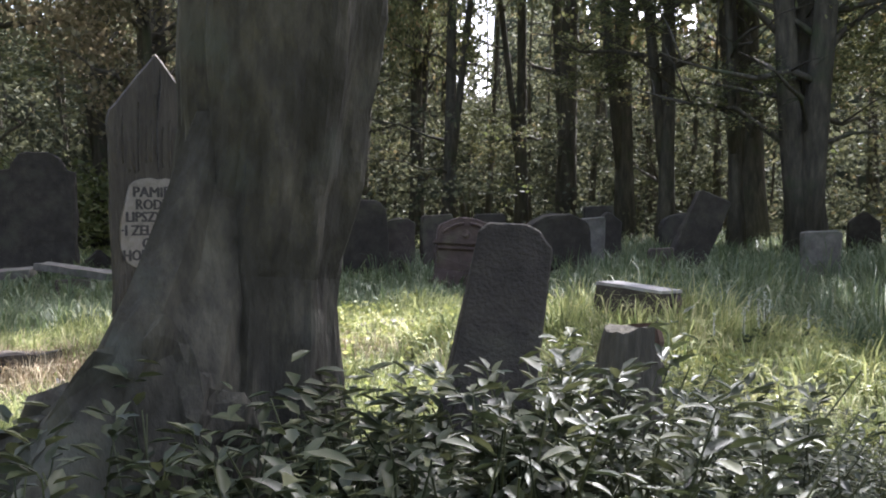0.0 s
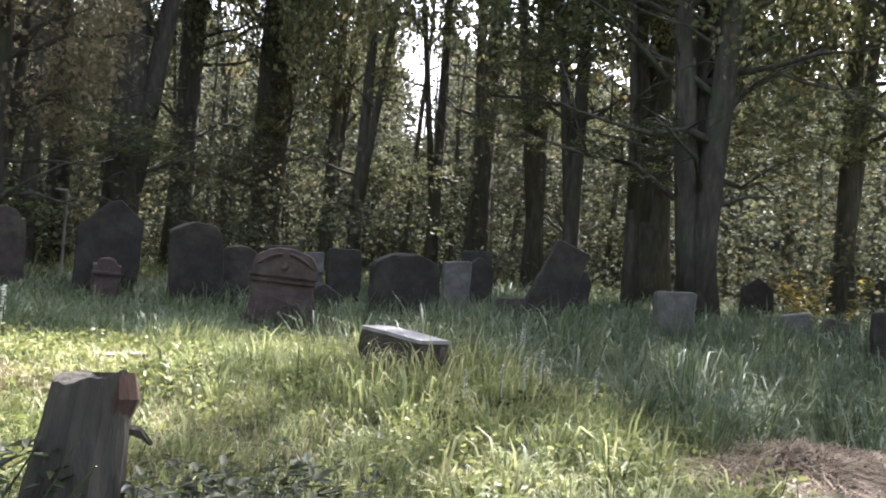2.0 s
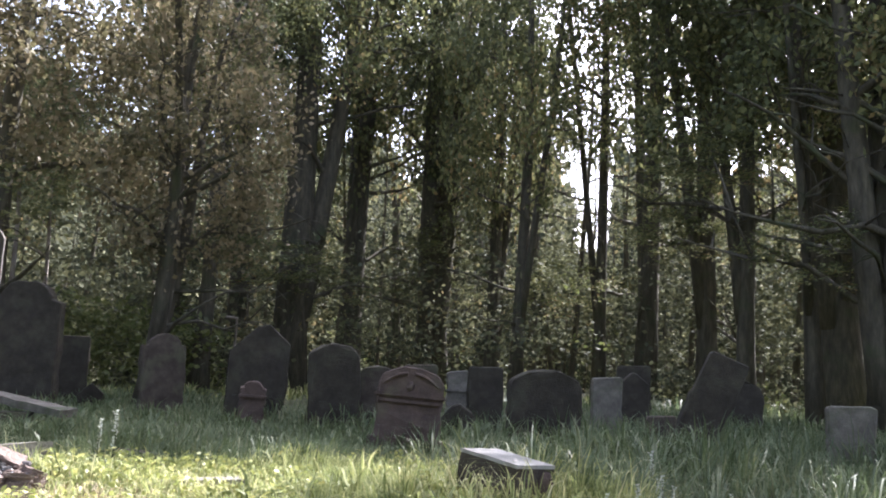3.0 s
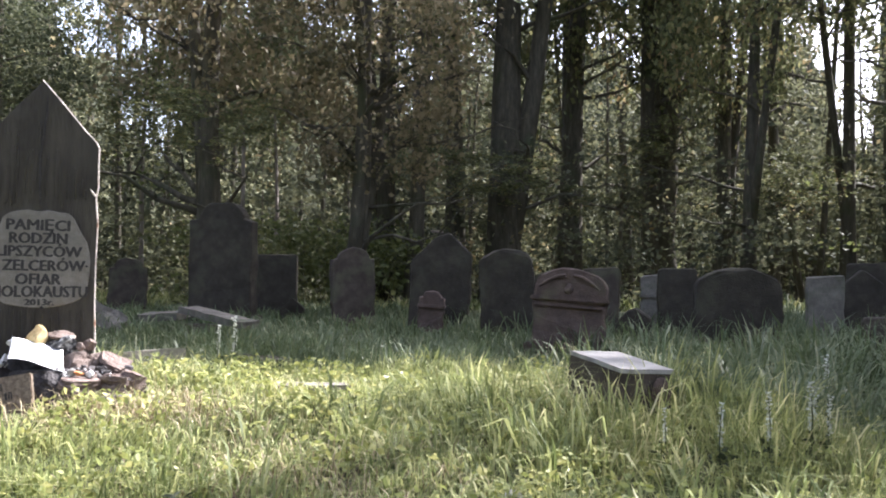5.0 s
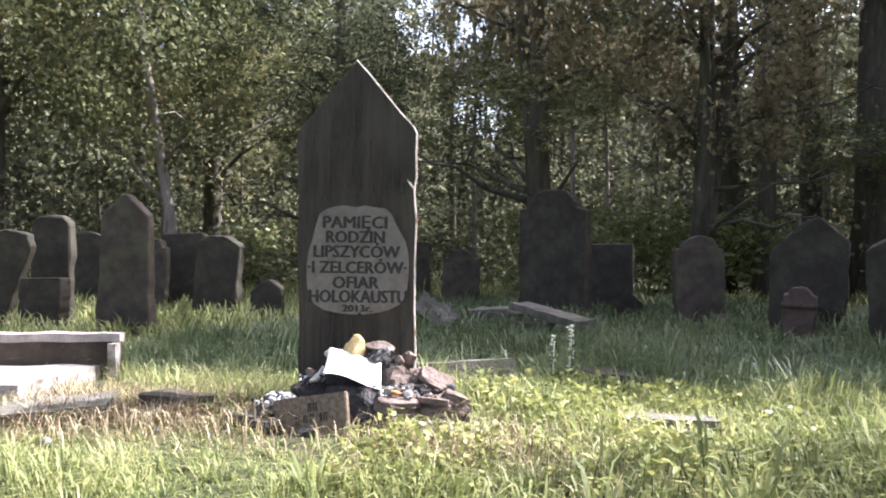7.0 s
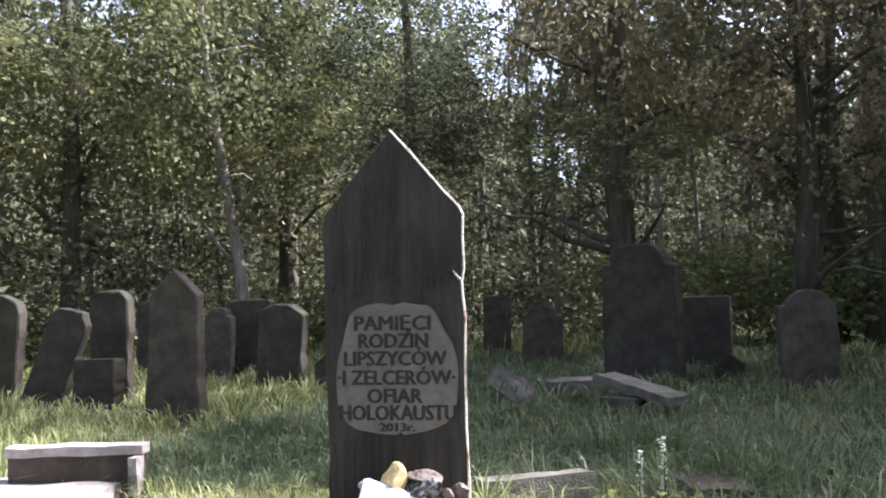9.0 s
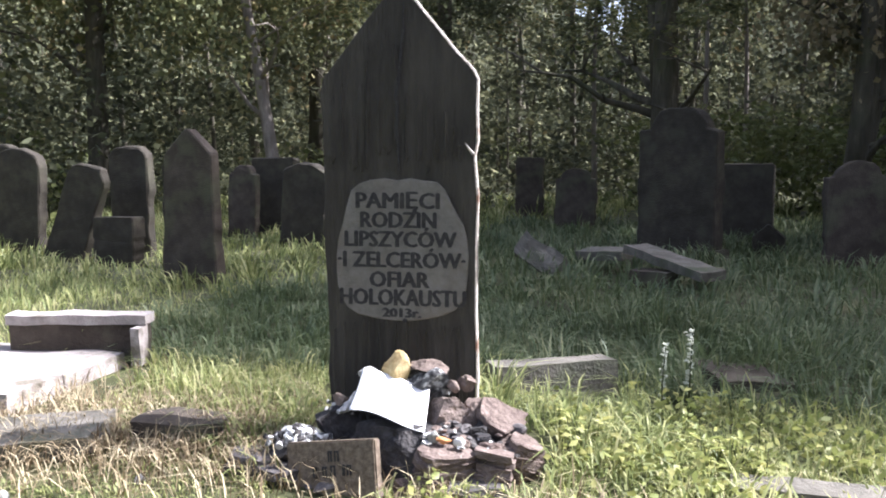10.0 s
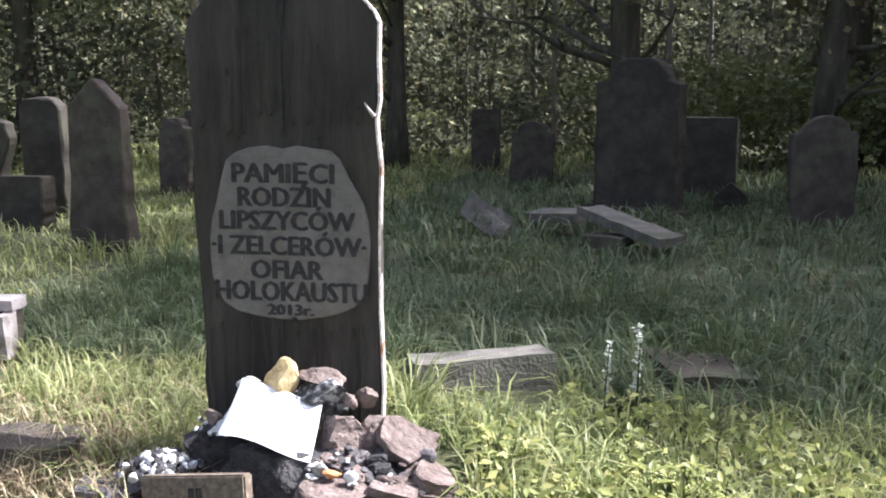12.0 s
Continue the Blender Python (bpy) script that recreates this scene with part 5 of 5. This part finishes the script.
def build_grass():
    rng = np.random.default_rng(3)
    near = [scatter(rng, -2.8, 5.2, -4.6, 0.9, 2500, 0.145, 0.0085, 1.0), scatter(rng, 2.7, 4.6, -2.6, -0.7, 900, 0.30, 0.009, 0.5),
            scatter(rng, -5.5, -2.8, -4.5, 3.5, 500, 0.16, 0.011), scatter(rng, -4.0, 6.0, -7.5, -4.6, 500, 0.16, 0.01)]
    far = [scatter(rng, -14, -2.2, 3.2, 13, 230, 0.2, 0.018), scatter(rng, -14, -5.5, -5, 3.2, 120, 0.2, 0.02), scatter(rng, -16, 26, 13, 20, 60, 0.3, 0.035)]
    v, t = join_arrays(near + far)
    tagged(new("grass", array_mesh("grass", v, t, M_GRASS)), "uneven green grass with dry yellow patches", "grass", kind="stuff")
    broad = [scatter(rng, 1.4, 4.3, -3.5, -0.4, 130, 0.27, 0.017, 0.9), scatter(rng, 0.2, 2.0, -4.2, -1.2, 60, 0.22, 0.015, 0.9), scatter(rng, 3.0, 6.5, -4.2, -2.4, 90, 0.27, 0.016, 0.9)]
    v, t = join_arrays(broad)
    tagged(new("broad_grass", array_mesh("broad_grass", v, t, M_GRASS)), "long arching broad blades in sunny clumps", "grass", kind="stuff")
    # tall grass, and shorter grass behind the memorial, both in the shade-darkened colour
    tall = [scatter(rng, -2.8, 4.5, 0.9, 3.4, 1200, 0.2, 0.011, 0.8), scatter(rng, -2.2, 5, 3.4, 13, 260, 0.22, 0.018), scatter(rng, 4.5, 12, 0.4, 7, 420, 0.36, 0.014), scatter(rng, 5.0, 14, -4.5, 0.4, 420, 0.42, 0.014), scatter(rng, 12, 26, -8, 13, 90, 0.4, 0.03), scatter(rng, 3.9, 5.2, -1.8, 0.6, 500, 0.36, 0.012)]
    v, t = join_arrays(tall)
    tagged(new("tall_grass", array_mesh("tall_grass", v, t, M_SHADEGRASS)), "tall lush grass between the graves, shade put into its darker green", "grass", kind="stuff")
    cx = np.concatenate([rng.normal(-1.0, 0.45, 2600), rng.normal(-1.75, 0.25, 1200), rng.normal(0.75, 0.35, 900), rng.normal(1.6, 0.5, 900)])
    cy = np.concatenate([rng.normal(-0.35, 0.3, 2600), rng.normal(-0.5, 0.4, 1200), rng.normal(-0.9, 0.2, 900), rng.normal(-2.2, 0.4, 900)])
    v, t = blades(rng, cx, cy, 0.17, 0.006, 1.0)
    tagged(new("dry_grass", array_mesh("dry_grass", v, t, M_STRAW)), "dry straw-coloured grass near the stones", "grass", kind="stuff")
    # small broad leaves of clover and dock low in the sunny grass
    m = 46000
    x, y = rng.uniform(0.2, 5.6, m), rng.uniform(-4.9, 0.7, m)
    thick = tufty(x + 3, y, 1.3) * 0.6 + tufty(x, y + 5, 3.1) * 0.4
    ok = rng.random(m) < np.clip((thick - 0.52) * 2.2, 0.03, 0.8)
    for p, q, c, d in KEEP_OUT:
        ok &= ~((x > p) & (x < q) & (y > c) & (y < d))
    x, y, thick = x[ok], y[ok], thick[ok]
    z = ground_zs(x, y) + rng.uniform(0.02, 0.17, len(x)) * (0.4 + 0.9 * thick)
    v, t = leaf_cloud(rng, np.stack([x, y, z], 1), np.full(len(x), 0.004), 1, 0.042)
    tagged(new("meadow_herbs", array_mesh("meadow_herbs", v, t, M_YWEED)), "low yellow-green broad-leaved herbs among sunny grass, coloured as sunlit", "herbs", kind="stuff")
    # heap of mown dry grass
    n = 16000
    a, r = rng.uniform(0, 6.28, n), np.sqrt(rng.uniform(0, 1, n))
    x, y = 5.3 + np.cos(a) * r * 1.25, -4.05 + np.sin(a) * r * 0.62
    lump = 0.3 + 0.8 * tufty(x, y, 1.6) + 0.35 * tufty(x + 2, y, 5.5)
    v, t = blades(rng, x, y, 0.10, 0.009, 3.2)
    v[:, 2] += np.repeat(0.15 * (1 - r ** 2) * lump, 5)
    tagged(new("straw_heap", array_mesh("straw_heap", v, t, M_HAY)), "low heap of dry mown grass", "straw", kind="stuff")


build_grass()


def weed_mesh(seed, n, spread, tall, leaf, mat, name="foliage", broad=0.42):
    """Leaves up a few stems: pointed ovals of six triangles, folded on the midrib."""
    rng = np.random.default_rng(seed)
    k = n
    stem = rng.integers(0, 7, k)
    sx, sy = rng.normal(0, spread * 0.5, 7), rng.normal(0, spread * 0.5, 7)
    lxy = rng.normal(0, 0.25, (7, 2))
    hz = rng.uniform(0.08, 1.0, k) * tall * rng.uniform(0.7, 1.1, 7)[stem]
    p = np.stack([sx[stem] + lxy[stem, 0] * hz, sy[stem] + lxy[stem, 1] * hz, hz], 1)
    a = rng.uniform(0, 2 * math.pi, k)
    el = rng.uniform(-0.25, 0.75, k)
    d = np.stack([np.cos(a) * np.cos(el), np.sin(a) * np.cos(el), np.sin(el)], 1)
    side = np.stack([-np.sin(a), np.cos(a), rng.normal(0, 0.25, k)], 1)
    up = np.cross(d, side)
    s = (leaf * rng.uniform(0.6, 1.3, k))[:, None]
    b = p + d * s * 0.25
    V = [b, b + d * s * 0.35 + side * s * broad * 0.5 + up * s * 0.06, b + d * s * 0.72 + side * s * broad * 0.36 + up * s * 0.03, b + d * s * 1.05 - up * s * 0.12,
         b + d * s * 0.72 - side * s * broad * 0.36 + up * s * 0.03, b + d * s * 0.35 - side * s * broad * 0.5 + up * s * 0.06]
    v = np.stack(V, 1).reshape(-1, 3)
    i = np.arange(k)[:, None] * 6
    t = np.concatenate([i + [0, 1, 2], i + [0, 2, 3], i + [0, 3, 4], i + [0, 4, 5]])
    return array_mesh(name, v, t, mat), [(sx[j], sy[j], lxy[j, 0], lxy[j, 1]) for j in range(7)]


def weed(seed, n, spread, tall, leaf, mat, label, group, name="leafy_weed"):
    top = empty(name, pose(0, 0, 0), label, "weed", group)
    me, stems = weed_mesh(seed, n, spread, tall, leaf, mat)
    ob = new("foliage", me)
    ob.parent = top
    bm = bmesh.new()
    for sx, sy, lx, ly in stems:
        b = tube([(sx, sy, -0.05), (sx + lx * tall * 0.5, sy + ly * tall * 0.5, tall * 0.5), (sx + lx * tall, sy + ly * tall, tall * 0.95)], [0.005, 0.004, 0.002], 5)
        me2 = bpy.data.meshes.new("tmp")
        b.to_mesh(me2)
        b.free()
        bm.from_mesh(me2)
        bpy.data.meshes.remove(me2)
    tagged(part("stem", bm, M_WEED, top), kind="stuff")
    return top


def place_copies(protos, spots, rng):
    for i, (x, y, s) in enumerate(spots):
        p = protos[i % len(protos)]
        m = Matrix.Translation((x, y, ground_z(x, y))) @ Matrix.Rotation(rng.uniform(0, 6.28), 4, "Z")
        if i < len(protos):
            p.matrix_world = m @ Matrix.Diagonal((s, s, s, 1))
        else:
            c = copy_thing(p, m)
            c.scale = (s, s, s)


def build_weeds():
    rng = random.Random(6)
    shrubs = [weed(50 + i, 430, 0.34, 0.93, 0.064, M_WEED, "broad-leaved weed shrub, dark green leaf colour standing for shade", "weeds by the old tree") for i in range(4)]
    spots = []
    for _ in range(135):
        x = rng.uniform(-2.0, 1.0)
        y = rng.uniform(-5.15, -4.3) + (0.25 if x > 0.4 else 0)
        if (x + 1.06) ** 2 + (y + 3.78) ** 2 < 0.45 ** 2 or (x - 0.28) ** 2 + (y + 4.08) ** 2 < 0.03:
            continue
        spots.append((x, y, rng.uniform(0.88, 1.15) * (0.9 if x < -0.2 else 0.76 if x < 0.7 else 0.5) * (1.0 if y > -4.6 else 0.74)))
    spots += [(rng.uniform(0.7, 1.9), rng.uniform(-4.75, -4.2), rng.uniform(0.32, 0.5)) for _ in range(20)]
    spots += [(rng.uniform(-1.2, -0.5), rng.uniform(-4.75, -4.4), rng.uniform(0.98, 1.14)) for _ in range(16)]
    spots += [(rng.uniform(-1.0, -0.1), rng.uniform(-4.5, -3.8), rng.uniform(0.62, 0.8)) for _ in range(22)]
    spots += [(rng.uniform(0.45, 1.35), rng.uniform(-4.45, -3.7), rng.uniform(0.42, 0.62)) for _ in range(16)]
    place_copies(shrubs, spots, rng)
    yel = [weed(70 + i, 60, 0.25, 0.33, 0.095, M_YWEED, "yellow-green broad-leaved weed, sunlight put into its leaf colour", "weeds in the sunny grass") for i in range(3)]
    spots = [(1.35 + rng.gauss(0, 0.26), -0.02 + rng.gauss(0, 0.13), rng.uniform(0.36, 0.66)) for _ in range(14)]
    spots += [(2.2 + rng.gauss(0, 0.4), -0.9 + rng.gauss(0, 0.3), rng.uniform(0.4, 0.7)) for _ in range(6)]
    spots += [(1.7 + rng.gauss(0, 0.3), -1.0 + rng.gauss(0, 0.25), rng.uniform(0.3, 0.6)) for _ in range(3)]
    spots += [(rng.uniform(1.2, 4.4), rng.uniform(-4.2, -3.2), rng.uniform(0.4, 0.8)) for _ in range(22)]
    spots += [(rng.uniform(0.4, 3.6), rng.uniform(-3.4, -0.7), rng.uniform(0.25, 0.5)) for _ in range(20)]
    place_copies(yel, spots, rng)
    shrub = weed(90, 420, 0.55, 0.8, 0.10, M_YELLOWLEAF, "low shrub with sunlit yellowing leaves", "", "yellowing_shrub")
    place_copies([shrub], [(17.2, 1.6, 1.5)], rng)
    # tall flowering spikes
    sp = empty("flower_spike", pose(0, 0, 0), "tall pale-tipped flowering weed spike", "weed", "flower spikes")
    part("stem", tube([(0, 0, -0.03), (0.01, 0, 0.25), (0.0, 0.01, 0.46)], [0.006, 0.005, 0.003], 6), M_WEED, sp)
    r2 = np.random.default_rng(9)
    v, t = leaf_cloud(r2, [(0, 0, z) for z in np.linspace(0.2, 0.47, 13)], [0.008] * 13, 7, 0.022)
    ob = new("flower_head", array_mesh("flower_head", v, t, M_FLOWER))
    ob.parent = sp
    v, t = leaf_cloud(r2, [(0, 0, z) for z in np.linspace(0.02, 0.16, 6)], [0.03] * 6, 4, 0.05)
    ob = new("foliage", array_mesh("foliage", v, t, M_WEED))
    ob.parent = sp
    place_copies([sp], [(1.20, 0.55, 0.85), (1.32, 0.60, 1.0), (5.2, -1.3, 1.0), (4.6, -2.0, 0.7), (3.7, -2.5, 0.75), (4.0, -2.45, 0.85), (4.35, -2.3, 0.9), (4.5, -2.25, 0.75), (3.45, -2.4, 0.6), (4.9, -2.4, 0.8)], rng)


build_weeds()
